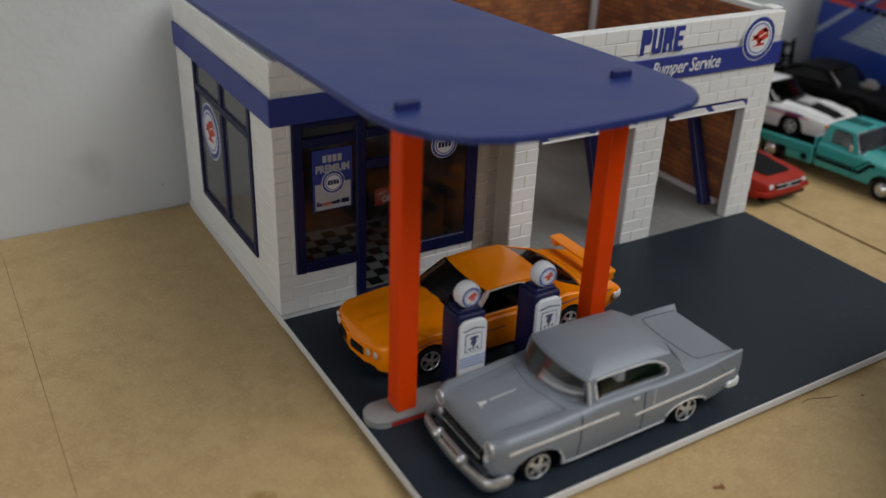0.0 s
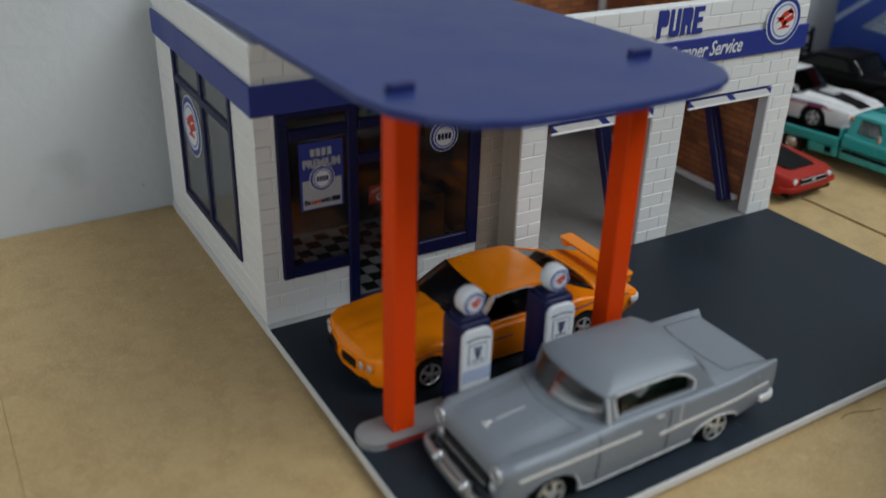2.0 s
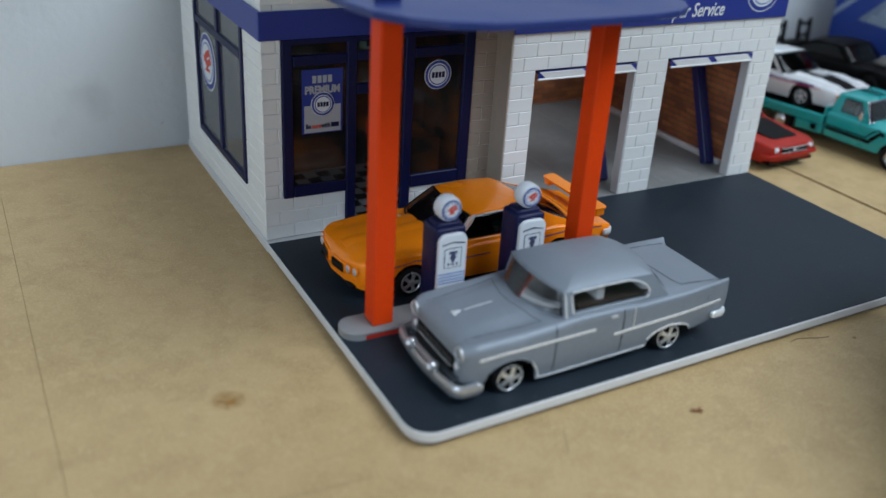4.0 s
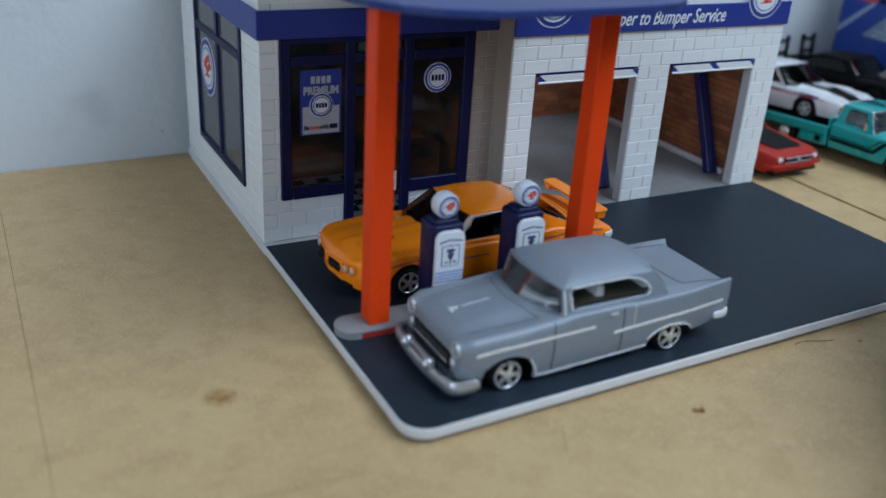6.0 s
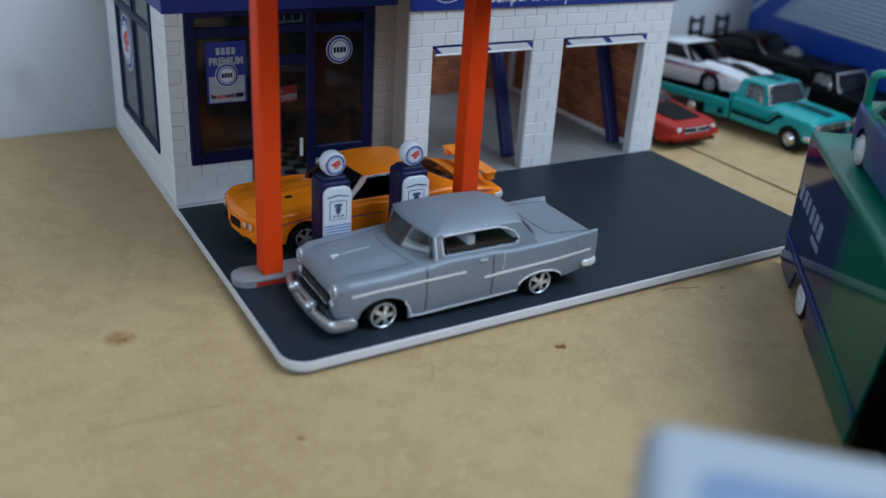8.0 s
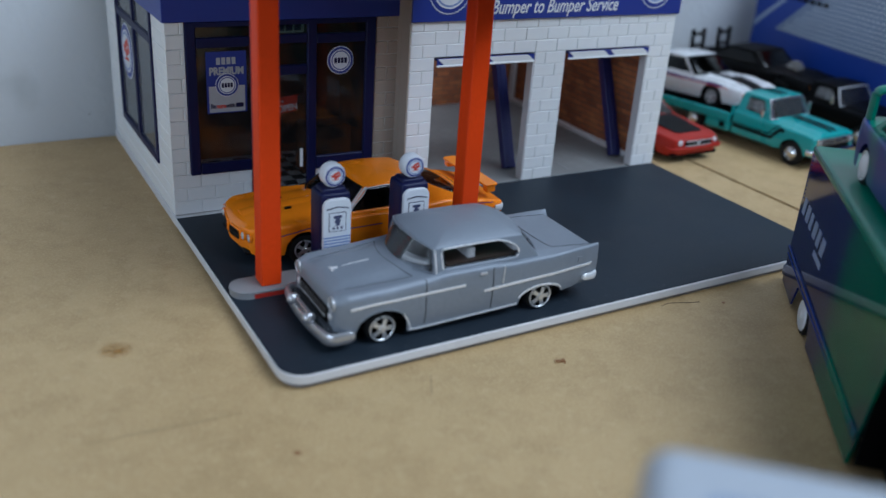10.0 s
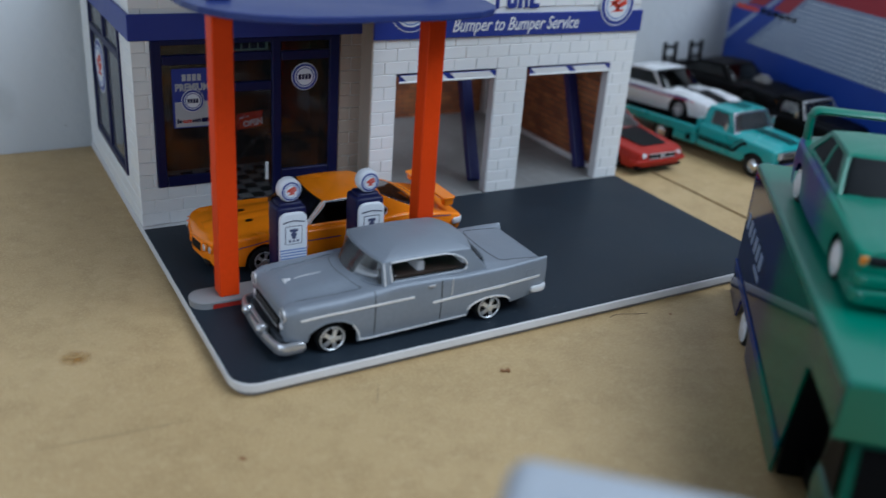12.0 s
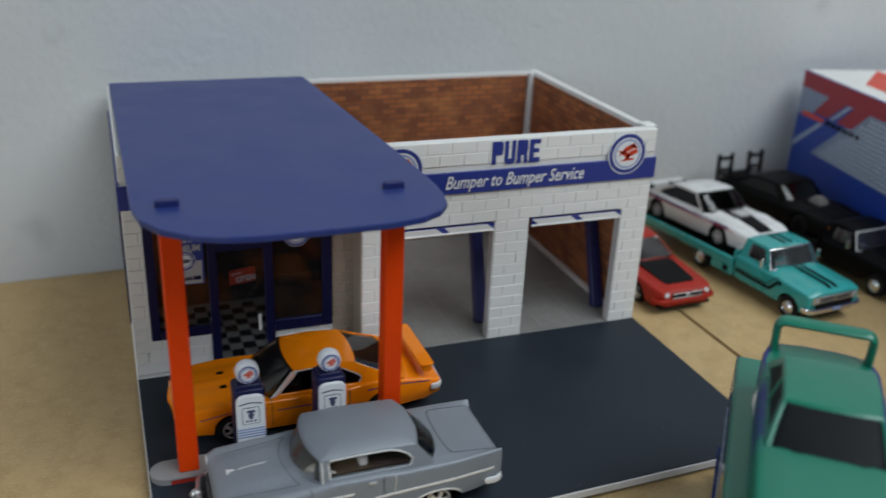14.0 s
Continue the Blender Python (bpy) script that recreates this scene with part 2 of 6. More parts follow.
M_BUMPER = paint("dull_chrome", (0.58, 0.58, 0.60), 0.30, metal=0.75, vary=0.05)
# poster white greyed: the dimness behind the glass is in the colour
M_POSTER = paint("dimmed_poster_paper", (0.43, 0.44, 0.47), 0.5, vary=0.05)
M_SCREEN = paint("tinted_screen", (0.012, 0.014, 0.016), 0.55, vary=0.2, spec=0.12)
# dark grey for the unseen room shell, to hold down fill and reflections
M_ROOM = paint("dark_room_shell", (0.14, 0.14, 0.14), 0.8, vary=0.05, grain=60)
M_SEAT = paint("seat_vinyl", (0.20, 0.19, 0.185), 0.5)
M_AMBER = paint("amber_lens", (0.6, 0.2, 0.02), 0.2)
M_GLASS = glass("window_film", (0.62, 0.62, 0.62), 0.04, 1.38, 0.008)
# side panes: stronger haze in place of the slanting reflection
M_PALEFILM = glass("reflection_haze_film", (0.62, 0.62, 0.62), 0.10, 1.55, 0.10)
M_CARGLASS = glass("car_glass", (0.88, 0.90, 0.91), 0.08, 1.75)
# windscreens: slight haze painted in for bright reflections
M_MILKY = glass("reflection_haze_plastic", (0.86, 0.87, 0.88), 0.06, 1.42, 0.03)
M_HAZY = glass("hazy_clear_plastic", (0.78, 0.80, 0.82), 0.08, 1.5, 0.012)
M_CLEAR = glass("clear_plastic", (0.90, 0.91, 0.92), 0.06, 1.40)
M_SMOKE = glass("lightly_smoked_glass", (0.42, 0.43, 0.44), 0.06, 1.5)
M_LENS = paint("lamp_lens", (0.30, 0.31, 0.32), 0.12, vary=0.03, coat=0.5)
M_BROWN = paint("brown_vinyl", (0.045, 0.028, 0.020), 0.5)
M_DARKGLASS = glass("smoked_glass", (0.10, 0.105, 0.11), 0.06, 1.5)

# ---- building blocks (all in centimetres) ----
S_CM = Matrix.Diagonal((CM, CM, CM, 1))


def mesh_of(name, bm, material, smooth=False):
    bmesh.ops.recalc_face_normals(bm, faces=bm.faces)
    bm.transform(S_CM)
    me = bpy.data.meshes.new(name)
    bm.to_mesh(me)
    bm.free()
    me.materials.append(material)
    if smooth:
        for f in me.polygons:
            f.use_smooth = True
        me.set_sharp_from_angle(angle=radians(40))
    return me


def part(name, bm, material, parent=None, label="", smooth=False, m=None):
    """Links a bmesh, drawn in centimetres, as one mesh object under parent."""
    ob = new(name, mesh_of(name, bm, material, smooth))
    if parent is not None:
        ob.parent = parent
    if m is not None:
        ob.matrix_local = m
    return tagged(ob, label) if label else ob


def thing(name, label, category, m=None, group="", kind=""):
    ob = new(name)
    ob.empty_display_size = 0.01
    ob.matrix_world = m or Matrix()
    return tagged(ob, label, category, group, kind)


def at(x, y, z=0, rz=0, rx=0, ry=0):
    return pose(x * CM, y * CM, z * CM, rx, ry, rz)


def box(x0, x1, y0, y1, z0, z1, bevel=0.0, bm=None, seg=1):
    own = bmesh.new()
    bmesh.ops.create_cube(own, size=1.0)
    own.transform(Matrix.Translation(((x0 + x1) / 2, (y0 + y1) / 2, (z0 + z1) / 2)) @ Matrix.Diagonal((x1 - x0, y1 - y0, z1 - z0, 1)))
    if bevel:
        bmesh.ops.bevel(own, geom=own.edges[:], offset=bevel, segments=seg, profile=0.5, affect="EDGES", clamp_overlap=True)
    return join(bm, own)


def join(bm, own):
    if bm is None:
        return own
    me = bpy.data.meshes.new("tmp")
    own.to_mesh(me)
    own.free()
    bm.from_mesh(me)
    bpy.data.meshes.remove(me)
    return bm


def cyl(r0, r1, h, m=None, n=24, bevel=0.0, bm=None):
    """A tapered drum from z=0 to z=h, laid by m."""
    own = bmesh.new()
    bmesh.ops.create_cone(own, cap_ends=True, segments=n, radius1=r0, radius2=r1, depth=h)
    own.transform(Matrix.Translation((0, 0, h / 2)))
    if bevel:
        rims = [e for e in own.edges if abs(e.verts[0].co.z - e.verts[1].co.z) < 1e-6]
        bmesh.ops.bevel(own, geom=rims, offset=bevel, segments=2, profile=0.5, affect="EDGES")
    if m is not None:
        own.transform(m)
    return join(bm, own)


def slab(outline, z0, z1, bevel=0.0, bm=None):
    """A plate with the given outline (x, y) from z0 to z1."""
    own = bmesh.new()
    low = own.faces.new([own.verts.new((x, y, z0)) for x, y in outline])
    up = bmesh.ops.extrude_face_region(own, geom=[low])
    bmesh.ops.translate(own, vec=(0, 0, z1 - z0), verts=[v for v in up["geom"] if isinstance(v, bmesh.types.BMVert)])
    if bevel:
        rims = [e for e in own.edges if abs(e.verts[0].co.z - e.verts[1].co.z) < 1e-6]
        bmesh.ops.bevel(own, geom=rims, offset=bevel, segments=2, profile=0.5, affect="EDGES")
    return join(bm, own)


def rounded(x0, x1, y0, y1, r, n=8):
    """A rounded rectangle; r is one radius, or four for the corners from (x0, y0) counter-clockwise."""
    rs = (r,) * 4 if isinstance(r, (int, float)) else r
    pts = []
    for (cx, cy, sx, sy, a0), q in zip(((x0, y0, 1, 1, 180), (x1, y0, -1, 1, 270), (x1, y1, -1, -1, 0), (x0, y1, 1, -1, 90)), rs):
        if q <= 0:
            pts.append((cx, cy))
            continue
        for i in range(n + 1):
            a = radians(a0 + 90 * i / n)
            pts.append((cx + sx * q + q * math.cos(a), cy + sy * q + q * math.sin(a)))
    return pts


def holed(outer, inners, to3d):
    """A face in two dimensions with holes, laid into space by to3d(u, v)."""
    bm = bmesh.new()
    for loop in (outer, *inners):
        vs = [bm.verts.new((u, v, 0)) for u, v in loop]
        for i, v in enumerate(vs):
            bm.edges.new((v, vs[(i + 1) % len(vs)]))
    bmesh.ops.triangle_fill(bm, use_beauty=True, use_dissolve=False, edges=bm.edges[:])
    for v in bm.verts:
        v.co = Vector(to3d(v.co.x, v.co.y))
    return bm


def thick(bm, d):
    """Gives a sheet the thickness d, on both sides of it by halves."""
    bmesh.ops.recalc_face_normals(bm, faces=bm.faces)
    bmesh.ops.solidify(bm, geom=bm.faces[:], thickness=d)
    return bm


def letters(text, size, material, parent, m, name="lettering", label="", shear=0.0, bold=0.0, squeeze=1.0):
    cu = bpy.data.curves.new(name, "FONT")
    cu.body, cu.size, cu.extrude, cu.shear, cu.offset = text, size * CM, 0.008 * CM, shear, bold * CM
    cu.align_x, cu.align_y, cu.resolution_u = "CENTER", "CENTER", 3
    tmp = bpy.data.objects.new("tmp", cu)
    me = bpy.data.meshes.new_from_object(tmp)
    bpy.data.objects.remove(tmp)
    me.materials.clear()
    me.materials.append(material)
    ob = new(name, me)
    ob.parent = parent
    ob.matrix_local = m @ Matrix.Diagonal((squeeze, 1, 1, 1))
    return tagged(ob, label) if label else ob

# ---- the room ----
def setting(name, bm, material, label, category):
    return tagged(part(name, bm, material), label, category, kind="structure")


setting("wall_north", slab([(-220, 1.9), (260, 18.7), (260, 30), (-220, 30)], -80, 175), M_WALL, "pale grey painted wall behind the workbench", "wall")
# added walls and ceiling out of view, dark so they bounce little light
setting("wall_south", box(-220, 260, -265, -255, -80, 175), M_ROOM, "unseen wall across the room, set dark to cut fill light", "wall")
setting("wall_west", box(-230, -220, -265, 30, -80, 175), M_ROOM, "unseen side wall, set dark to cut fill light", "wall")
setting("wall_east", box(260, 270, -265, 30, -80, 175), M_ROOM, "unseen side wall, set dark to cut fill light", "wall")
setting("ceiling", box(-230, 270, -265, 30, 175, 183), M_ROOM, "unseen ceiling, set dark to cut fill light", "ceiling")
setting("floor", box(-230, 270, -265, 30, -90, -80), M_CONC, "plain grey floor under the workbench", "floor")

# the bench of sheet boards, with open joints along y
bench = thing("workbench", "tan fibreboard workbench top with open joints and stains", "workbench")
TABLE = -0.40
JOINTS = ((-130.0, 0.0), (-6.45, 0.004), (20.55, 0.09), (150.0, 0.0))
for (a, ga), (b, gb) in zip(JOINTS, JOINTS[1:]):
    part("board", slab([(a + ga, -75), (b - gb, -75), (b - gb, 9.55 + 0.035 * b), (a + ga, 9.55 + 0.035 * a)], TABLE - 1.6, TABLE, 0.006), M_MDF, bench)
part("underframe", box(-128, 148, -74.5, 4.5, TABLE - 3.6, TABLE - 1.61), M_MDF, bench, "frame under the boards")
for x in (-125, 145):
    for y in (-70, 5):
        part("leg", box(x - 3, x + 3, y - 3, y + 3, -80, TABLE - 3.6, 0.3), M_MDF, bench)

# ---- the model station ----
station = thing("gas_station_model", "white block toy gas station with blue canopy and orange posts", "model building")
G_Y, G_X0, G_X1, TOP, BACK = -0.82, 7.22, 17.86, 7.42, 8.95
BAND0, BAND1 = 5.66, 6.41
BAYS = ((8.09, 11.88), (13.16, 16.80))
BAY_TOP = 4.55
WIN = (0.55, 6.40, 1.25, 5.66)
SIDE_WIN = (1.65, 6.95, 1.1, 5.66)



def lot_outline(out, r, y_back):
    """The lot in plan: its front edge runs slightly askew to the building."""
    pts = rounded(-0.0 - out, 17.92 + out, -9.70 - out, y_back, (r, r, 0, 0))
    return [(x, y + (0.026 * x if y < -5 else 0.0)) for x, y in pts]


kerb = part("base_kerb", slab(lot_outline(0.03, 0.64, 9.0), -0.27, -0.02, 0.035), M_RIM, station, "light grey kerb round the lot")
part("base_foot", slab(lot_outline(-0.10, 0.5, 8.9), TABLE, -0.27), M_ISLE, station)
part("asphalt_lot", slab(lot_outline(0.0, 0.6, -0.2), -0.2, 0.0, 0.02), M_ASPH, station, "dark blue-grey asphalt lot")


def brick_mesh(w, h, material, d=0.03):
    """One block: a chamfered face standing proud of the wall, drawn in x and z, its back at y = 0."""
    c = 0.018
    bm = bmesh.new()
    back = [bm.verts.new((x, 0, z)) for x, z in ((0, 0), (w, 0), (w, h), (0, h))]
    rim = [bm.verts.new((x, -0.006, z)) for x, z in ((0, 0), (w, 0), (w, h), (0, h))]
    face = [bm.verts.new((x, -d, z)) for x, z in ((c, c), (w - c, c), (w - c, h - c), (c, h - c))]
    for i in range(4):
        j = (i + 1) % 4
        bm.faces.new((back[i], back[j], rim[j], rim[i])), bm.faces.new((rim[i], rim[j], face[j], face[i]))
    bm.faces.new(face)
    return mesh_of("brick", bm, material)


COURSE, LENGTH, JOINT = 0.411, 0.85, 0.010
bricks = {}


def lay_bricks(parent, span, z0, z1, holes, m, material=M_WHITE):
    """Running bond over a wall, cut at the openings (u0, u1, v0, v1)."""
    n = round((z1 - z0) / COURSE)
    h = (z1 - z0) / n
    for r in range(n):
        v0, v1 = z0 + r * h, z0 + (r + 1) * h
        pieces = [(span[0], span[1])]
        for a, b, c, d in holes:
            if v0 < d - 0.12 and v1 > c + 0.12:
                pieces = [q for p0, p1 in pieces for q in ((p0, min(p1, a)), (max(p0, b), p1)) if q[1] - q[0] > 0.05]
        for p0, p1 in pieces:
            u = span[0] - (LENGTH / 2 if r % 2 else 0)
            while u < p1:
                a, b = max(u, p0), min(u + LENGTH, p1)
                u += LENGTH
                if b - a < 0.08:
                    continue
                key = (round(b - a, 2), round(h, 3), material.name)
                if key not in bricks:
                    bricks[key] = brick_mesh(key[0] - JOINT, h - JOINT, material)
                ob = new("brick", bricks[key])
                ob.parent = parent
                ob.matrix_local = m @ pose((a + JOINT / 2) * CM, 0, (v0 + JOINT / 2) * CM)


def wall_sheet(name, outer, holes, to3d, t, material, label):
    bm = holed(outer, [rect(*q) for q in holes], to3d)
    r = bmesh.ops.extrude_face_region(bm, geom=bm.faces[:])
    bmesh.ops.translate(bm, vec=t, verts=[v for v in r["geom"] if isinstance(v, bmesh.types.BMVert)])
    return part(name, bm, material, station, label)


def rect(a, b, c, d):
    return [(a, c), (b, c), (b, d), (a, d)]


# front of the two bays
outline = [(G_X0, 0)]
for a, b in BAYS:
    outline += [(a, 0), (a, BAY_TOP), (b, BAY_TOP), (b, 0)]
outline += [(G_X1, 0), (G_X1, TOP), (G_X0, TOP)]
garage_front = wall_sheet("garage_front_wall", outline, [], lambda u, v: (u, G_Y + 0.04, v), (0, 0.36, 0), M_WHITE2, "white block wall with two bay openings")
left_wall = wall_sheet("side_wall", [(0.05, TABLE), (BACK, TABLE), (BACK, TOP), (0.05, TOP)], [(SIDE_WIN[0], SIDE_WIN[1], SIDE_WIN[2], 5.9)],
                       lambda u, v: (0.04, u, v), (0.3, 0, 0), M_WHITE2, "white block side wall with a wide window")
office_outline = [(0.36, 0), (2.42, 0), (2.42, 1.2), (0.55, 1.2), (0.55, 5.9), (6.40, 5.9), (6.40, 1.05), (4.45, 1.05), (4.45, 0), (7.24, 0), (7.24, TOP), (0.36, TOP)]
office_front = wall_sheet("office_front_wall", office_outline, [], lambda u, v: (u, 0.04, v), (0, 0.3, 0), M_WHITE2, "white block office front round a shop window")
part("office_return_wall", box(7.26, 7.56, G_Y + 0.41, 0.9, 0, TOP - 0.01, 0.02), M_TAN, station, "block return between office and bays, canopy shade painted in as tan")
# thin tan facings that put shade over the garage wall's white end
part("return_facing", box(7.17, 7.215, G_Y + 0.015, -0.27, 0, TOP - 0.02, 0.006), M_TANSHADE, station)
part("return_facing", box(7.165, 7.255, -0.265, 0.0, 0, TOP - 0.02, 0.006), M_TANSHADE, station)
part("partition_wall", box(7.28, 7.58, 0.95, BACK - 0.3, 0, TOP - 0.05), M_WHITE2, station)
right_wall = part("garage_side_wall", box(G_X1 - 0.35, G_X1 - 0.04, G_Y + 0.41, BACK, TABLE, TOP, 0.02), M_WHITE2, station)
part("rear_wall", box(0.35, G_X1 - 0.36, BACK - 0.3, BACK, TABLE, TOP - 0.05), M_WHITE2, station)
part("corner_post", box(17.30, 17.56, BACK - 0.58, BACK - 0.32, 0, TOP - 0.02, 0.05), M_RIM, station, "pale corner post between brick panels")
part("corner_cap", box(17.5, 18.0, -0.55, 0.0, TOP, TOP + 0.06, 0.03), M_WHITE2, station)
part("drain_strip", box(G_X1 - 0.03, G_X1 + 0.03, -0.18, 0.02, 0, TOP - 0.02, 0.01), M_WHITE2, station)

# brick-papered inner faces of the bays; drawn flat in x and y, then stood up
for name, w, m in (("brick_panel", 9.68, at(7.6, BACK - 0.32, 0.03, 0, 90)), ("brick_panel", 8.6, at(G_X1 - 0.37, BACK - 0.6, 0.03, -90, 90)), ("brick_panel", 8.4, at(7.60, 0.1, 0.03, 90, 90))):
    part(name, box(0, w, 0, 7.22, 0, 0.02), M_BRICKP, station, "orange-red printed brick lining", m=m)
part("bay_floor", box(7.6, G_X1 - 0.38, G_Y + 0.05, BACK - 0.35, -0.1, 0.02, 0.01), M_CONC, station, "grey concrete bay floor")
for x in (9.3, 10.9, 14.2, 15.8):
    part("floor_groove", box(x, x + 0.05, -0.4, BACK - 0.6, 0.02, 0.028), M_ISLE, station)
part("skirting", box(G_X1 - 0.62, G_X1 - 0.42, 0.2, BACK - 0.7, 0.02, 0.2, 0.03), M_RIM, station)
for x in (12.12, 17.0):
    strut = part("lift_post", box(-0.22, 0.22, -0.16, 0.16, 0, 4.9, 0.03), M_LIFT, station, "leaning navy lift post", m=at(x, 0.42, 0.02, 0, -27, 5))
    part("rib", box(-0.08, 0.08, -0.185, -0.155, 0.05, 4.8, 0.01), M_LIFT, strut)

# raised bay doors, seen edge on under the lintels
for a, b in BAYS:
    door = part("bay_door", box(a + 0.06, b - 0.06, -0.1, 1.6, 0, 0.06, 0.015), M_NAVY, station, "raised white and blue bay door", m=at(0, G_Y + 0.06, BAY_TOP - 0.12, 0, 2))
    part("door_edge", box(a + 0.05, b - 0.05, -0.16, -0.08, -0.19, -0.12, 0.02), M_WHITE2, door, "white door edge")
    part("door_backing", box(a + 0.06, b - 0.06, -0.12, -0.10, -0.13, 0.09), M_STRIPE, door, "dark blue door panes")
    span = (b - a - 0.12) / 2
    for c in (a + 0.06, a + 0.06 + span):
        part("door_panel", slab([(c + 0.26, -0.125), (c + span - 0.01, -0.125), (c + span - 0.26, 0.075), (c + 0.02, 0.075)], 0, 0.02, 0.005), M_WHITE2, door, "white door panel", m=at(0, -0.122, 0, 0, 90))
    part("track", box(b - 0.03, b + 0.0, G_Y + 0.02, G_Y + 0.36, 0.02, BAY_TOP - 0.05), M_RIM, station)

# blue band, lettering and badges
part("blue_band", box(G_X0 - 0.02, G_X1 + 0.06, G_Y - 0.06, G_Y + 0.02, BAND0, BAND1, 0.015), M_STRIPE, station, "blue band over the bays")
part("blue_band", box(G_X1 + 0.0, G_X1 + 0.06, G_Y, -0.2, BAND0, BAND1, 0.01), M_STRIPE, station)
part("blue_band", box(-0.06, 0.03, 0.0, BACK, BAND0 + 0.05, BAND1 + 0.05, 0.015), M_STRIPE, station, "blue band along the side wall")
part("blue_band", box(-0.06, 7.2, -0.06, 0.02, BAND0 + 0.05, BAND1 + 0.05, 0.015), M_STRIPE, station)
letters("Bumper to Bumper Service", 0.62, M_WHITE2, station, at(12.5, G_Y - 0.065, 6.04, 0, 90), "slogan", "white slanted slogan on the blue band", 0.32, 0.006, 0.74)
SIGN_X, SIGN_W, SIGN_Z, SIGN_H = (11.60, 12.05, 12.50, 12.95), 0.385, 6.56, 0.78
NOTCHES = (((0.36, 1.0), (0.0, 0.40)), ((0.34, 0.66), (0.22, 1.0)), ((0.38, 0.62), (0.0, 0.36)), ((0.52, 1.0), (0.24, 0.40)))
for x, ((u0, u1), (v0, v1)) in zip(SIGN_X, NOTCHES):
    corners = [(0, 0), (1, 0), (1, 1), (0, 1)]
    if u1 == 1.0 and v0 == 0.0:
        corners = [(0, 0), (u0, 0), (u0, v1), (0.86, v1), (1, v1 + 0.12), (1, 0.88), (0.86, 1), (0, 1)]
    elif v1 == 1.0:
        corners = [(0, 0.12), (0.16, 0), (0.84, 0), (1, 0.12), (1, 1), (u1, 1), (u1, v0), (u0, v0), (u0, 1), (0, 1)]
    elif v0 == 0.0:
        corners = [(0, 0), (u0, 0), (u0, v1), (u1, v1), (0.70, 0), (1, 0), (0.92, 0.44), (1, 0.56), (1, 0.88), (0.86, 1), (0, 1)]
    else:
        corners = [(0, 0), (1, 0), (1, 0.20), (u0 - 0.12, 0.20), (u0 - 0.12, 0.42), (0.9, 0.42), (0.9, 0.60), (u0 - 0.12, 0.60), (u0 - 0.12, 0.81), (1, 0.81), (1, 1), (0, 1)]
    bm = slab([(x + SIGN_W * u, SIGN_Z + SIGN_H * v) for u, v in corners], 0, 0.02)
    part("sign_block", bm, M_STRIPE, station, "blue sign block", m=at(0, G_Y + 0.005, 0, 0, 90))


def badge(parent, r, m, plain=False):
    """A round badge facing local +z: toothed blue disc, white ring, pale field, red or dark mark."""
    teeth = [((r if i % 2 else r * 0.955) * math.cos(math.pi * i / 36), (r if i % 2 else r * 0.955) * math.sin(math.pi * i / 36)) for i in range(72)]
    rim = part("badge", slab([(x * 1.05, y * 1.05) for x, y in teeth], 0, 0.012), M_DIAL, parent, "round badge with blue and white rings", m=m)
    part("ring", slab(teeth, 0.01, 0.018), M_STRIPE, rim)
    part("field", cyl(r * 0.80, r * 0.80, 0.006, Matrix.Translation((0, 0, 0.018)), 40), M_DIAL, rim)
    part("inner_ring", cyl(r * 0.72, r * 0.72, 0.006, Matrix.Translation((0, 0, 0.022)), 40), M_STRIPE if plain else M_LBLUE, rim)
    part("centre", cyl(r * 0.64, r * 0.64, 0.006, Matrix.Translation((0, 0, 0.026)), 40), M_DIAL, rim)
    if plain:
        bm = None
        for i in range(4):
            bm = box(r * (-0.50 + 0.26 * i), r * (-0.30 + 0.26 * i), -r * 0.2, r * 0.2, 0.03, 0.038, 0.0, bm)
        part("mark", bm, M_NAVY, rim)
    else:
        bm = None
        for x0, y0, x1, y1, w in ((-0.5, -0.1, 0.4, 0.40, 0.42), (-0.54, 0.18, 0.1, -0.2, 0.40), (-0.15, -0.28, 0.54, 0.12, 0.42), (0.0, 0.42, 0.5, 0.26, 0.22), (-0.4, -0.36, 0.35, -0.28, 0.2)):
            a, b = Vector((x0, y0)) * r, Vector((x1, y1)) * r
            n = Vector((-(b - a).y, (b - a).x)).normalized() * w * r / 2
            bm = slab([tuple(a), tuple(b - n * 0.4), tuple(b + n * 0.7), tuple((a + b) / 2 + n)], 0.03, 0.038, 0, bm)
        part("mark", bm, M_REDPRINT, rim, "red abstract mark")
    return rim


badge(station, 0.72, at(16.68, G_Y - 0.06, 6.62, 0, 90))
badge(station, 0.72, at(8.45, G_Y - 0.06, 6.62, 0, 90))
badge(station, 0.88, at(0.028, 5.65, 3.7, -90, 90))

# office shop front: navy frame, panes, door
x0, x1, z0, z1 = WIN


def bars(parent, name, rows, y0, y1, material, axis="x"):
    for a, b, c, d in rows:
        bm = box(a, b, y0, y1, c, d, 0.02) if axis == "x" else box(y0, y1, a, b, c, d, 0.02)
        part(name, bm, material, parent)


part("frame_head", box(x0, x1, -0.055, 0.02, 5.56, 5.70, 0.01), M_NAVY, station)
shop = part("shop_front", box(x0, x1, -0.04, 0.1, z1 + 0.06, 5.93, 0.02), M_NAVY, station, "navy shop-front frame")
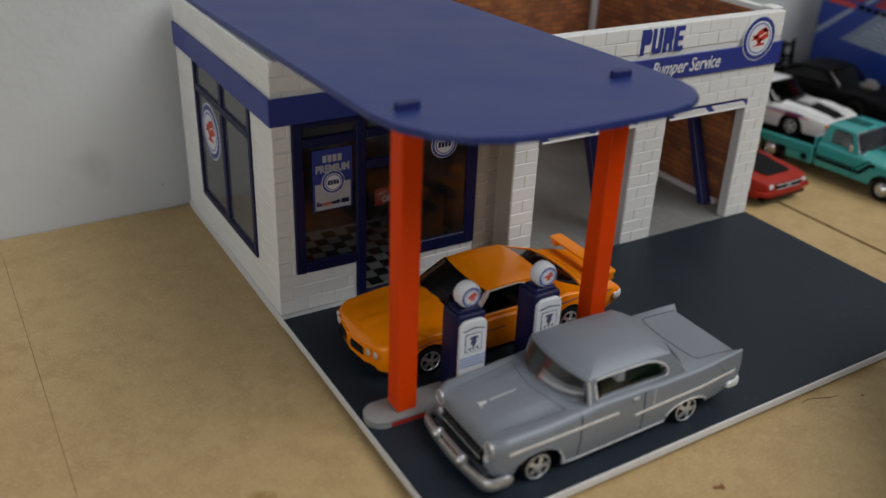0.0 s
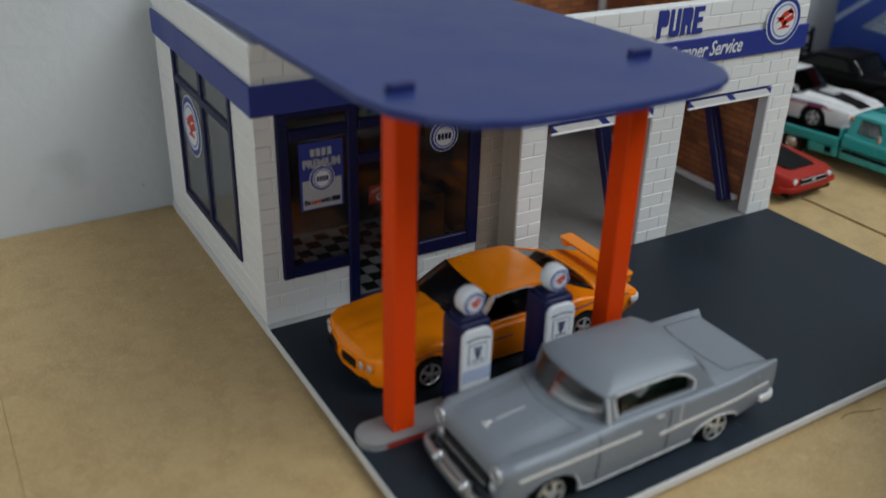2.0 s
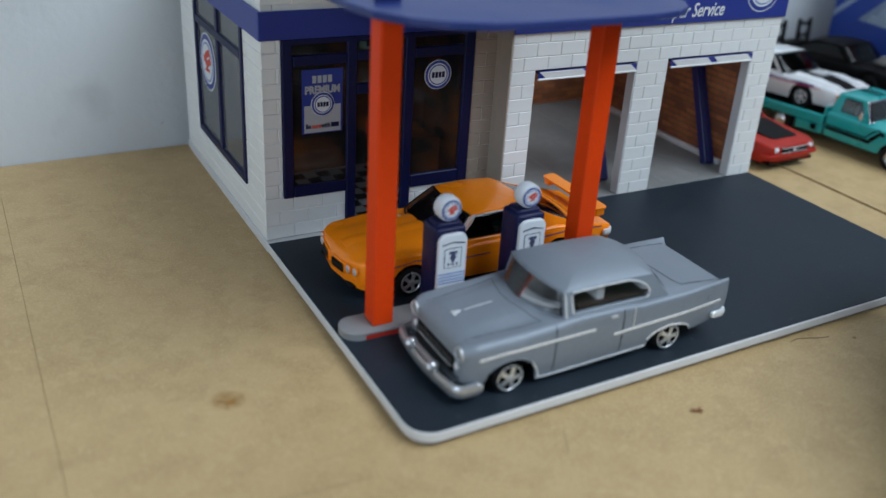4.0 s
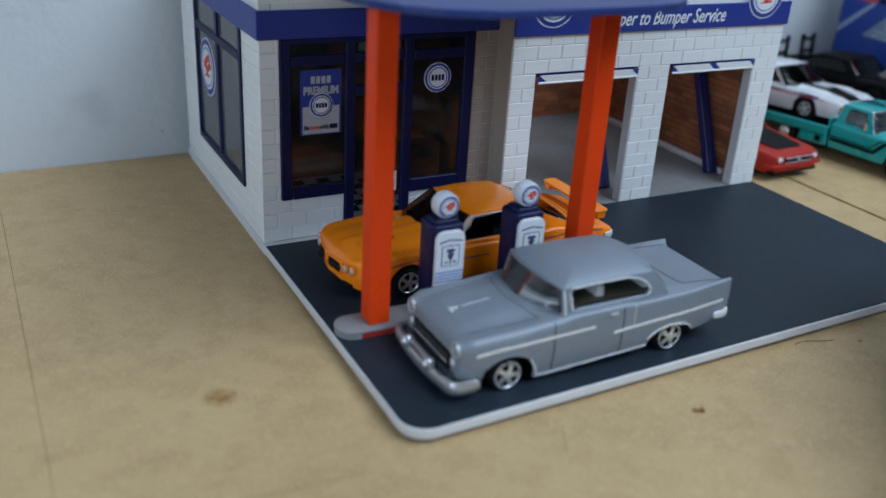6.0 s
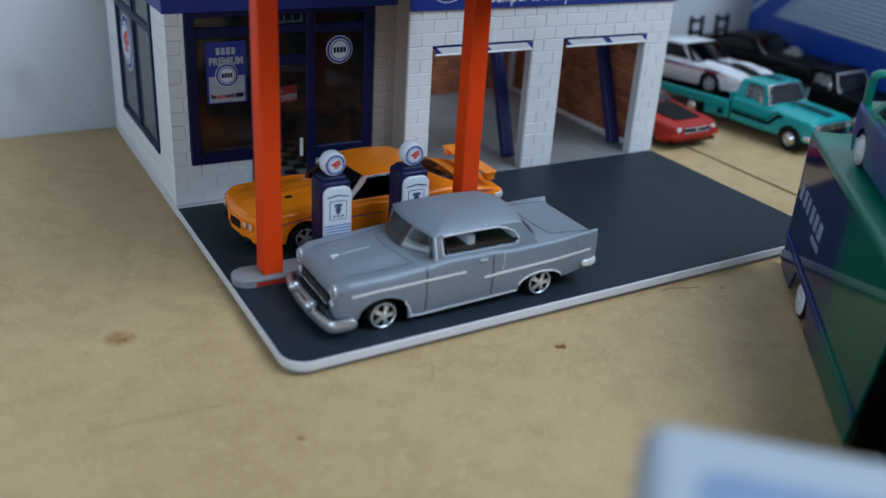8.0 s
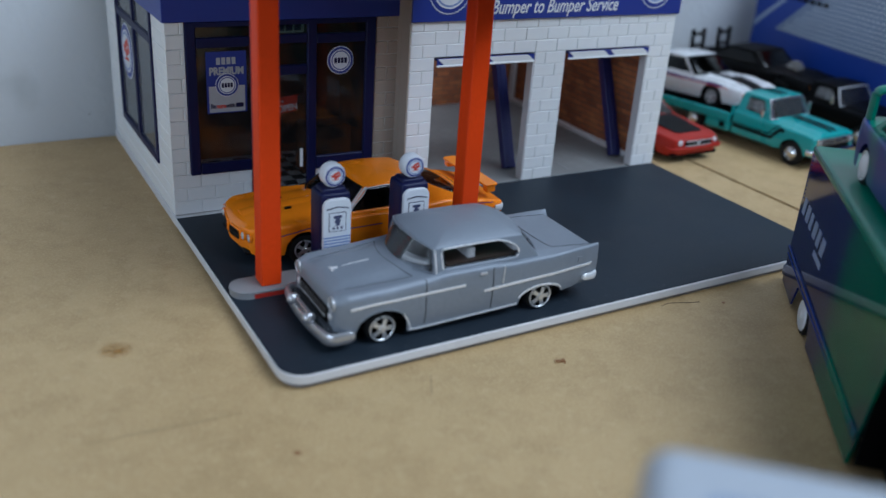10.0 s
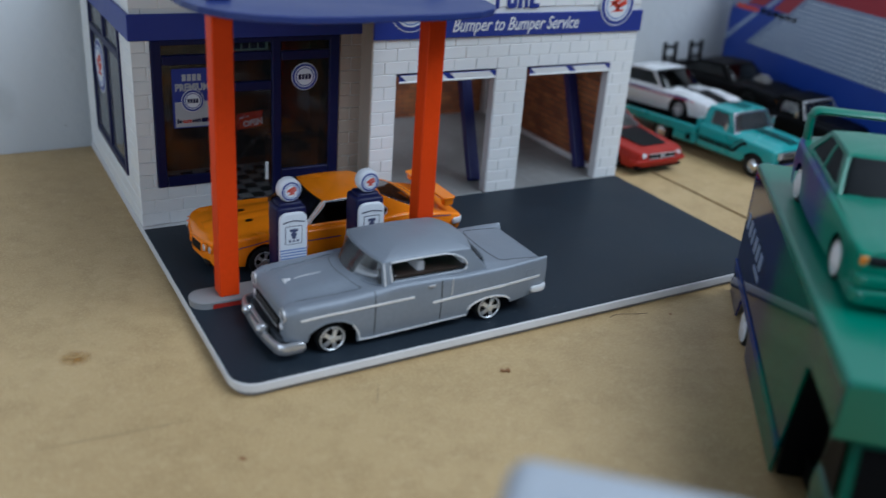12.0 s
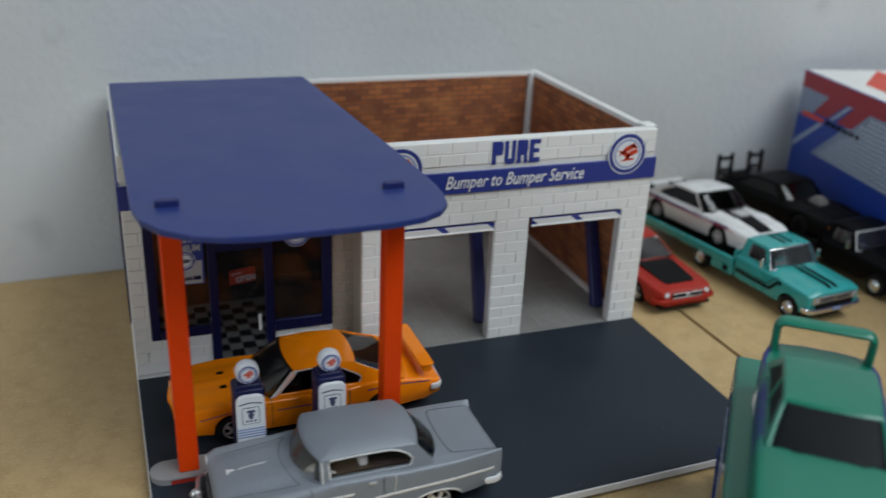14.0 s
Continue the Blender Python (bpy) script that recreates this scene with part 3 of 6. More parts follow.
bars(shop, "frame_bar", [(0.55, 0.84, 1.22, z1 + 0.05), (0.86, 2.40, 1.22, 1.55), (2.42, 2.70, 0, z1 + 0.05), (4.18, 4.46, 0, z1 + 0.05), (6.08, 6.40, 1.02, z1 + 0.05), (4.48, 6.06, 1.02, 1.42),
                         (0.86, 2.40, 4.98, 5.26), (2.72, 4.16, 5.02, 5.28), (4.48, 6.06, 4.98, 5.26), (2.72, 4.16, 4.08, 4.36), (2.72, 4.16, 0.0, 0.16)], -0.06, 0.1, M_NAVY)
for a, b, c, d in ((0.85, 2.41, 1.56, 4.97), (0.85, 2.41, 5.27, 5.70), (4.47, 6.07, 1.43, 4.97), (4.47, 6.07, 5.27, 5.70), (2.71, 4.17, 0.17, 4.07), (2.71, 4.17, 4.37, 5.01), (2.71, 4.17, 5.29, 5.70)):
    pane = part("pane", box(a, b, 0.03, 0.05, c, d), M_GLASS, shop, "clear plastic pane")
    pane.visible_shadow = False
part("door_handle", box(3.92, 4.02, -0.1, -0.04, 1.15, 1.75, 0.02), M_WHITE2, shop, "white door handle")

# side window
y0s, y1s, z0s, z1s = SIDE_WIN
side = part("side_window", box(-0.05, 0.1, y0s, y1s, z1s + 0.06, 5.93, 0.02), M_NAVY, station, "navy side window frame")
bars(side, "frame_bar", [(y0s, y0s + 0.2, z0s, z1s + 0.05), (y1s - 0.2, y1s, z0s, z1s + 0.05), (y0s + 0.21, y1s - 0.21, z0s, z0s + 0.22),
                         (y0s + 0.21, y1s - 0.21, 4.75, 4.98), (4.1, 4.36, z0s + 0.23, 4.74), (4.1, 4.36, 4.99, z1s + 0.05)], -0.05, 0.1, M_NAVY, "y")
for a, b, c, d in ((y0s + 0.2, 4.1, z0s + 0.22, 4.75), (4.36, y1s - 0.2, z0s + 0.22, 4.75), (y0s + 0.2, 4.1, 4.98, 5.7), (4.36, y1s - 0.2, 4.98, 5.7)):
    pane = part("pane", box(0.03, 0.05, a, b, c, d), M_PALEFILM, side, "clear pane with pale haze for reflections")
    pane.visible_shadow = False

# poster, window badge and door sign, on the inside of the panes
poster = part("window_poster", box(1.12, 2.30, 0.005, 0.02, 3.05, 4.85, 0.0), M_STRIPE, station, "blue and white fuel poster in the window", m=at(0, 0.006))
part("poster_field", box(1.18, 2.24, -0.003, 0.008, 3.08, 3.85), M_POSTER, poster)
letters("PREMIUM", 0.30, M_POSTER, poster, at(1.71, -0.004, 4.28, 0, 90), "word", "", 0, 0.012, 0.82)
for i in range(4):
    part("word_bar", box(1.42 + 0.15 * i, 1.53 + 0.15 * i, -0.006, 0.006, 4.48, 4.68), M_POSTER, poster)
badge(poster, 0.33, at(1.71, -0.006, 3.88, 0, 90), True)
for word, x, mat in (("Be", 1.29, M_NAVY), ("sure", 1.53, M_REDPRINT), ("with", 1.80, M_NAVY)):
    letters(word, 0.19, mat, poster, at(x, -0.006, 3.26, 0, 90), "word", "", 0, 0.004, 0.8)
part("word_bar", box(1.96, 2.19, -0.009, -0.002, 3.20, 3.33), M_NAVY, poster)
badge(station, 0.42, at(5.26, 0.027, 4.42, 0, 90), True)
sign = part("door_sign", slab([(3.05, 2.82), (3.88, 2.92), (3.90, 3.42), (3.07, 3.32)], 0, 0.02), M_REDPRINT, station, "red door sign", m=at(0, 0.11, 0, 0, 90))
letters("OPEN", 0.27, M_DIAL, sign, at(3.58, 3.02, 0.025, 7), "word", "", 0, 0.008, 0.9)
letters("we're", 0.16, M_DIAL, sign, at(3.28, 3.22, 0.025, 12), "word", "", 0.2, 0.0, 0.9)
for i in range(4):
    part("transom_letter", box(3.02 + 0.26 * i, 3.22 + 0.26 * i, 0.065, 0.085, 5.36, 5.64, 0.01), M_NAVY, station)
part("transom_board", box(2.78, 4.1, 0.09, 0.11, 5.30, 5.68), M_MINT, station, "pale green transom sign")

# office interior: chequered tiles, brown counter wall
TILE = 0.44
floor_in = part("office_floor", box(0.36, 7.25, 0.35, BACK - 0.32, -0.05, 0.02), M_RIM, station)
tile_white = mesh_of("tile", box(0.006, TILE - 0.006, 0.006, TILE - 0.006, 0, 0.02, 0.006), M_DIAL)
tile_black = mesh_of("tile", box(0.006, TILE - 0.006, 0.006, TILE - 0.006, 0, 0.02, 0.006), M_BLACK)
for i in range(15):
    for j in range(9):
        ob = new("tile", tile_white if (i + j) % 2 else tile_black)
        ob.parent, ob.matrix_local = floor_in, at(0.45 + TILE * i, 0.4 + TILE * j, 0.02)
M_INK = paint("faded_ink", (0.06, 0.07, 0.14), 0.5)
M_PRINT = shelf_print()
part("interior_print", box(0.4, 7.2, 4.55, 4.60, 0.05, 5.8), M_PRINT, station, "brown printed shop interior")
part("interior_print", box(7.18, 7.24, 0.5, BACK - 0.45, 0.05, 5.5), M_PRINT, station)
part("shop_counter", box(4.9, 6.6, 2.1, 3.0, 0.04, 1.7, 0.05), M_PRINT, station)
part("office_ceiling", box(0.36, 7.24, 0.36, BACK - 0.3, 6.6, 6.7), M_TAN, station)

# canopy plate, falling slightly to the back, with pegs; two orange posts on the island
M_PEG = paint("peg_blue", (0.012, 0.02, 0.12), 0.45, vary=0.06)
pts = [(0.1, 9.0), (0.2, -5.4), (0.35, -6.3), (0.75, -7.05), (1.35, -7.6), (2.1, -7.93), (2.9, -8.03), (4.6, -8.03), (6.0, -7.98), (6.8, -7.8), (7.35, -7.45), (7.7, -6.95), (7.86, -6.3), (7.92, -5.4), (7.90, -3.5), (7.45, 9.0)]
bm = slab(pts, 0, 0.17, 0.03)
for v in bm.verts:
    v.co.z += 7.66 - (v.co.y + 8.0) * 0.020
canopy = part("canopy", bm, M_BLUE, station, "blue plastic canopy roof with rounded corners")
for x in (1.04, 6.74):
    post = part("canopy_post", box(x - 0.26, x + 0.26, -5.76, -5.22, 0.2, 7.60, 0.03), M_ORANGE, station, "orange square canopy post")
    peg = slab(rounded(x - 0.29, x + 0.29, -5.60, -5.36, 0.1), 7.70, 7.95, 0.03)
    part("peg", peg, M_PEG, canopy, "dark blue post peg")

# blocks of the walls
lay_bricks(garage_front, (G_X0, G_X1), 0, TOP, [(a, b, -1, BAY_TOP) for a, b in BAYS] + [(G_X0 - 1, G_X1 + 1, BAND0, BAND1)], at(0, G_Y + 0.04, 0))
lay_bricks(left_wall, (0, BACK), 0, TOP, [(y0s, y1s, z0s, 5.66), (-1, BACK + 1, BAND0 + 0.1, BAND1)], at(0.04, BACK, 0, -90) @ pose(0, 0, 0))
# the pier's white blocks, laid in the tan that carries the shade
lay_bricks(office_front, (6.42, 7.23), 0, TOP, [(-1, 8, BAND0 + 0.1, BAND1)], at(0, 0.04, 0), M_TANSHADE)
lay_bricks(office_front, (0.0, 6.41), 0, TOP, [(x0, x1, 1.3, 5.9), (2.42, 4.46, -1, 2), (-1, 8, BAND0 + 0.1, BAND1)], at(0, 0.04, 0))

# ---- the pump island ----
island = thing("pump_island", "grey rounded pump island with red kerb face", "pump island")
I_X0, I_X1, I_Y0, I_Y1, I_TOP = 0.02, 7.86, -5.94, -5.06, 0.20
part("top", slab(rounded(I_X0, I_X1, I_Y0, I_Y1, 0.43), 0.12, I_TOP, 0.02), M_ISLE, island, "grey island top")
for x, turn in ((I_X0, 0), (I_X1, 180)):
    part("end", slab(rounded(0, 0.50, -0.43, 0.43, (0.42, 0, 0, 0.42)), 0.0, 0.118), M_ISLE, island, m=at(x + (0.012 if not turn else -0.012), (I_Y0 + I_Y1) / 2, 0, turn))
part("kerb", box(I_X0 + 0.515, I_X1 - 0.515, I_Y0 + 0.01, I_Y1 - 0.01, 0.0, 0.118), M_RED, island, "red kerb")


def fuel_pump(m):
    pump = thing("fuel_pump", "navy and white fuel pump with a round globe", "fuel pump", m, "pumps on the island")
    part("body", box(-0.41, 0.41, -0.30, 0.47, -0.09, 2.24, 0.10, seg=3), M_NAVY, pump, "navy pump body", True)
    part("shoulder", box(-0.33, 0.33, -0.2, 0.36, 2.15, 2.34, 0.09, seg=3), M_NAVY, pump, "", True)
    face = slab(rounded(-0.385, 0.385, -0.06, 2.12, (0.04, 0.04, 0.22, 0.22)), 0, 0.12, 0.04)
    panel = part("face_panel", face, M_DIAL, pump, "white printed face", m=pose(0, -0.28 * CM, 0, 90))
    dial = slab(rounded(-0.235, 0.235, 1.24, 1.76, 0.04), 0.12, 0.128)
    part("dial_frame", dial, M_NAVY, panel)
    part("dial", slab(rounded(-0.218, 0.218, 1.257, 1.743, 0.03), 0.127, 0.134), M_DIAL, panel)
    bm = None
    for a, b, c, d in ((-0.11, 0.11, 1.60, 1.68), (-0.08, 0.08, 1.48, 1.56), (-0.14, -0.08, 1.31, 1.37), (-0.03, 0.03, 1.31, 1.37), (0.08, 0.14, 1.31, 1.37), (-0.05, 0.05, 1.40, 1.60)):
        bm = box(a, b, c, d, 0.133, 0.140, 0, bm)
    part("digits", bm, M_INK, panel)
    part("arc", slab([(-0.3, 1.84), (0, 1.90), (0.3, 1.84), (0.3, 1.865), (0, 1.925), (-0.3, 1.865)], 0.12, 0.13), M_NAVY, panel)
    for z in (1.08, 1.0, 0.92, 0.84):
        part("stripe", box(-0.37, 0.37, z - 0.02, z + 0.02, 0.118, 0.126), M_LBLUE, panel)
    badge(panel, 0.17, pose(0, 0.42 * CM, 0.12 * CM), True)
    neck = part("globe_neck", cyl(0.16, 0.12, 0.16, Matrix.Translation((0, 0, 2.26)), 16), M_NAVY, pump)
    globe = part("globe", cyl(0.315, 0.315, 0.38, Matrix.Translation((0, 0.19, 2.65)) @ Matrix.Rotation(radians(90), 4, "X"), 40, 0.09), M_DIAL, pump, "pale round globe", True)
    badge(globe, 0.26, at(0, -0.187, 2.65, 0, 90))
    return pump


pump = fuel_pump(at(2.72, -5.55, 0.29))
copy_thing(pump, at(4.96, -5.55, 0.29))

# ---- toy vehicles ----
def lerp_table(table, x):
    for (xa, a), (xb, b) in zip(table, table[1:]):
        if x <= xb:
            t = max(0.0, (x - xa) / (xb - xa)) if xb > xa else 0
            t = t * t * (3 - 2 * t) * 0.5 + t * 0.5
            return a + (b - a) * t
    return table[-1][1]


class Car:
    """A toy car, nose at x = 0, tail at x = length, in centimetres, wheels on z = 0. s: its shape."""

    def __init__(self, name, label, category, m, s, group=""):
        self.s = s
        self.ob = thing(name, label, category, m, group)

    def arch(self, x):
        low = lerp_table(self.s["sill"], x)
        for cx, (rx, rz) in zip(self.s["axles"], self.arches()):
            if abs(x - cx) < rx:
                low = max(low, self.s["axle_z"] + rz * math.sqrt(1 - ((x - cx) / rx) ** 2))
        return low

    def arches(self):
        return self.s.get("arches") or [(self.s["arch"], self.s["arch"])] * len(self.s["axles"])

    def section(self, x):
        """Half a cross-section at x, from the sill up the flank, over the fender crest and in to the middle."""
        s = self.s
        w, ze, zd = lerp_table(s["plan"], x), lerp_table(s["edge"], x), lerp_table(s["deck"], x)
        z0 = min(self.arch(x), ze - 0.08)
        low = lerp_table(s["sill"], x)
        bulge, lean = s.get("bulge", 0.05), s.get("lean", 0.0)
        dip = lerp_table(s["valley"], x) if "valley" in s else 0.0
        r = min(lerp_table(s["round"], x) if "round" in s else 0.09, (ze - z0) * 0.6, w * 0.4)
        snap = lerp_table(s["snap"], x) if "snap" in s else 0.7
        pts = []
        for t in (0.0, 0.18, 0.38, 0.58, 0.78, 0.94):
            z = z0 + (ze - r - z0) * t
            q = (z - low) / max(0.1, ze - low)
            pts.append((w - bulge * (2 * q - 1.1) ** 2 - lean * max(0, q - 0.45), z))
        wt = pts[-1][0]
        for a in (18, 38, 58, 76, 90):
            pts.append((wt - r + r * math.cos(radians(a)), ze - r + r * math.sin(radians(a))))
        yc = wt - r
        for k in (0.05, 0.12, 0.2, 0.3, 0.42, 0.56, 0.72, 0.86, 1.0):
            u = min(1.0, k / snap)
            u = u * u * (3 - 2 * u)
            trough = math.sin(math.pi * min(1.0, k / 0.5)) ** 2 if k < 0.5 else 0.0
            pts.append((yc * (1 - k), ze + (zd - ze) * u - dip * trough))
        return pts

    def side(self, x, z):
        pts = self.section(x)
        for (ya, za), (yb, zb) in zip(pts, pts[1:10]):
            if z <= zb:
                return ya + (yb - ya) * max(0.0, min(1.0, (z - za) / max(1e-4, zb - za)))
        return pts[9][0]

    def body(self, material, label=""):
        s, L = self.s, self.s["plan"][-1][0]
        xs = {s.get("x0", 0.0), L}
        n = 70
        xs |= {L * i / n for i in range(n + 1)}
        for cx, (rx, rz) in zip(s["axles"], self.arches()):
            xs |= {cx + rx * math.cos(math.pi * i / 16) for i in range(17)}
        xs = sorted(x for x in xs if s.get("x0", 0.0) <= x <= L)
        xs = [x for i, x in enumerate(xs) if i == 0 or x - xs[i - 1] > 0.012]
        bm = bmesh.new()
        rings = []
        for x in xs:
            half = self.section(x)
            rings.append([bm.verts.new((x, -y, z)) for y, z in half] + [bm.verts.new((x, y, z)) for y, z in half[-2::-1]])
        for a, b in zip(rings, rings[1:]):
            for i in range(len(a) - 1):
                bm.faces.new((a[i], a[i + 1], b[i + 1], b[i]))
        bm.faces.new(rings[0]), bm.faces.new(rings[-1][::-1])
        ob = part("body", bm, material, self.ob, label, True)
        self.body_ob = ob
        w = min(v for _, v in s["plan"][1:-1]) - s["tyre_w"] - 0.08
        lo = min(v for _, v in s["sill"])
        part("chassis", box(0.25, L - 0.25, -w, w, lo + 0.02, lo + 0.5, 0.05), M_BLACK, self.ob, "black chassis")
        for cx, (rx, rz) in zip(s["axles"], self.arches()):
            part("wheel_well", box(cx - rx, cx + rx, -w - 0.02, w + 0.02, lo + 0.05, s["axle_z"] + rz + 0.03), M_BLACK, self.body_ob)
        return ob

    def wheels(self, style="mag", rim=M_CHROME, rr=0.62, axles=None, half=None):
        s = self.s
        for cx in axles or s["axles"]:
            for sgn in (-1, 1):
                r, w = s["wheel_r"], s["tyre_w"]
                y = sgn * ((half or lerp_table(s["plan"], cx)) - 0.05)
                m = at(cx, y, s["axle_z"]) @ (pose(0, 0, 0, 90) if sgn < 0 else pose(0, 0, 0, -90))
                bm = cyl(r, r, w, Matrix.Translation((0, 0, -w)), 32, 0.05)
                wheel = part("wheel", bm, M_TYRE, self.ob, "black tyre", True, m)
                q = r * rr
                part("rim", rim_ring(q), rim, wheel, "bright rim", True)
                part("hub_back", cyl(q * 0.95, q * 0.95, 0.01, Matrix.Translation((0, 0, 0.001)), 24), M_BLACK, wheel)
                if style == "mag":
                    bm = cyl(q * 0.3, q * 0.24, 0.06, Matrix.Translation((0, 0, 0.005)), 12)
                    for i in range(5):
                        own = bmesh.new()
                        vs = [own.verts.new(p) for p in ((q * 0.15, -q * 0.16, 0.035), (q * 0.55, -q * 0.15, 0.03), (q * 0.93, -q * 0.24, 0.0), (q * 0.93, q * 0.24, 0.0), (q * 0.55, q * 0.15, 0.03), (q * 0.15, q * 0.16, 0.035))]
                        own.faces.new(vs)
                        thick(own, 0.02)
                        own.transform(Matrix.Rotation(2 * math.pi * i / 5, 4, "Z"))
                        join(bm, own)
                    part("spokes", bm, rim, wheel)
                else:
                    part("hubcap", cyl(q * 0.85, q * 0.3, 0.09, Matrix.Translation((0, 0, 0.005)), 20, 0.02), rim, wheel, "", True)

    def strip(self, name, pts, w, material, label="", proud=0.018, both=True):
        """A trim strip along the flank through (x, z) points."""
        dense = []
        for (xa, za), (xb, zb) in zip(pts, pts[1:]):
            k = max(2, int(abs(xb - xa) / 0.15) + 2, int(abs(zb - za) / 0.06) + 2)
            dense += [(xa + (xb - xa) * i / k, za + (zb - za) * i / k) for i in range(k)]
        dense.append(pts[-1])
        for sgn in (-1, 1) if both else (-1,):
            bm = bmesh.new()
            rows = []
            for i, (x, z) in enumerate(dense):
                a, b = dense[max(0, i - 1)], dense[min(len(dense) - 1, i + 1)]
                d = Vector((b[0] - a[0], b[1] - a[1])).normalized()
                nx, nz = -d.y * w / 2, d.x * w / 2
                row = []
                for sg, out in ((-1, -0.01), (-1, proud), (1, proud), (1, -0.01)):
                    px, pz = x + sg * nx, z + sg * nz
                    row.append(bm.verts.new((px, sgn * (self.side(px, pz) + out), pz)))
                rows.append(row)
            for a, b in zip(rows, rows[1:]):
                for i in range(3):
                    bm.faces.new((a[i], a[i + 1], b[i + 1], b[i]))
            bm.faces.new(rows[0]), bm.faces.new(rows[-1])
            part(name, bm, material, self.ob, label)

    def seam(self, pts):
        self.strip("panel_gap", pts, 0.014, M_GAP, "", 0.014)

    def cabin(self, material, glass_mat, trim=None, screen=None, bezel=None, rear=None):
        """Pillars, roof and panes over the belt line, lofted in rings from the belt up to the roof edge."""
        s = self.s
        a0, a1, c1, c0 = s["glass_x"]
        zb, zr, yb, yr = s["belt"], s["roof"], s["belt_w"], s["roof_w"]
        tail, crown, bow = s.get("tail_z", zb), s.get("crown", 0.1), s.get("bow", 0.2)
        edge, lo, hi = s.get("screen_edge", (0.93, 0.05, 0.92))
        win = s["win"]
        (vl, vh), mid = win["v"], win.get("mid")
        levels = sorted({-0.18, 0.0, lo, hi, vl, vh, 1.0} | {vl + (vh - vl) * k / 8 for k in range(1, 8)} | {(vh + 1) / 2})
        levels = [v for k, v in enumerate(levels) if k == 0 or v - levels[k - 1] > 0.008 or v in (lo, hi, vl, vh, 1.0)]

        def height(x, v):
            base = zb + (tail - zb) * max(0.0, min(1.0, (x - c1) / max(0.05, c0 - c1)))
            t = max(0.0, min(1.0, (x - a1) / (c1 - a1)))
            return base + (zr - base) * v + s.get("arch_z", 0.03) * (1 - (2 * t - 1) ** 2) * max(0.0, v)

        def width(v):
            return yb + (yr - yb) * (0.75 * v + 0.25 * v * abs(v))

        def end(u, v, front):
            x = a0 + (a1 - a0) * v if front else c0 + (c1 - c0) * v
            swell = bow * (1 - abs(u) ** 2.4) * (1 - 0.6 * max(0.0, v))
            return Vector((x - swell if front else x + swell * 0.7, u * width(v), height(x, v) + 0.35 * crown * (1 - u * u) * max(0.0, v)))

        us = [-1, -edge] + [-edge + 2 * edge * k / 14 for k in range(1, 14)] + [edge, 1]
        nA, nW, nC = 2, 12, 6
        rings = []
        for v in levels:
            q = max(vl, min(vh, v))
            xf, xr = a0 + (a1 - a0) * v, c0 + (c1 - c0) * v
            xa, xb = max(xf + 0.03, lerp_table(win["a"], q)), min(xr - 0.04, lerp_table(win["b"], q))
            xs = [xf + (xa - xf) * k / nA for k in range(nA)]
            if mid:
                xs += [xa + (mid[0] - xa) * k / 6 for k in range(7)] + [mid[1] + (xb - mid[1]) * k / 5 for k in range(6)]
            else:
                xs += [xa + (xb - xa) * k / nW for k in range(nW + 1)]
            xs += [xb + (xr - xb) * k / nC for k in range(1, nC)]
            near = [Vector((x, -width(v), height(x, v))) for x in xs]
            ring = near + [end(u, v, False) for u in us] + [Vector((p.x, -p.y, p.z)) for p in near[::-1]] + [end(u, v, True) for u in us[::-1]]
            rings.append(ring)
        n, ns, nu = len(rings[0]), len(xs), len(us)

        def kind(r, k):
            v = (levels[r] + levels[r + 1]) / 2
            if k < ns or ns + nu <= k < 2 * ns + nu:
                c = k if k < ns else 2 * ns + nu - 2 - k
                if vl < v < vh and nA <= c < nA + nW:
                    if mid and c == nA + 6:
                        return "shell"
                    side = "near" if k < ns else "far"
                    return side + ("_b" if mid and c > nA + 6 else "_a")
            elif lo < v < hi:
                c = k - ns if k < ns + nu else k - 2 * ns - nu
                if 1 <= c < nu - 2:
                    return "rear" if k < ns + nu else "front"
            return "shell"

        groups = {}
        for r in range(len(levels) - 1):
            for k in range(n):
                groups.setdefault(kind(r, k), []).append((r, k))
        front_cells = set()
        if bezel:
            front_cells = {(r, k) for r, k in groups["shell"] if k >= 2 * ns + nu and 0.0 <= levels[r]}
        mids = Vector(((a1 + c1) / 2, 0, 0))

        def sheet(cells, inset):
            bm = bmesh.new()
            got = {}
            for r, k in cells:
                quad = []
                for rr, kk in ((r, k), (r, (k + 1) % n), (r + 1, (k + 1) % n), (r + 1, k)):
                    if (rr, kk) not in got:
                        p = rings[rr][kk]
                        inward = Vector((mids.x - p.x if abs(p.y) < width(levels[rr]) - 1e-5 else 0.0, -p.y, 0)).normalized() * inset
                        got[(rr, kk)] = bm.verts.new(p + inward)
                    quad.append(got[(rr, kk)])
                bm.faces.new(quad)
            return bm, got

        shell, got = sheet([c for c in groups["shell"] if c not in front_cells], 0.0)
        top = len(levels) - 1
        last = [got.get((top, k)) or shell.verts.new(rings[top][k]) for k in range(n)]
        cx = (a1 + c1) / 2
        for q in (0.975, 0.93, 0.86, 0.74, 0.58, 0.4, 0.2):
            row = []
            for p in rings[top]:
                row.append(shell.verts.new((cx + (p.x - cx) * q, p.y * q, zr + (p.z - zr) * q + crown * (1 - q ** s.get("roof_pow", 3.0)))))
            for k in range(n):
                shell.faces.new((last[k], last[(k + 1) % n], row[(k + 1) % n], row[k]))
            last = row
        shell.faces.new(last)
        self.roof_ob = part("roof", shell, material, self.ob, "", True)
        self.roof_ob.modifiers.new("wall", "SOLIDIFY").thickness = 0.04 * CM
        if front_cells:
            bm, _ = sheet(front_cells, 0.0)
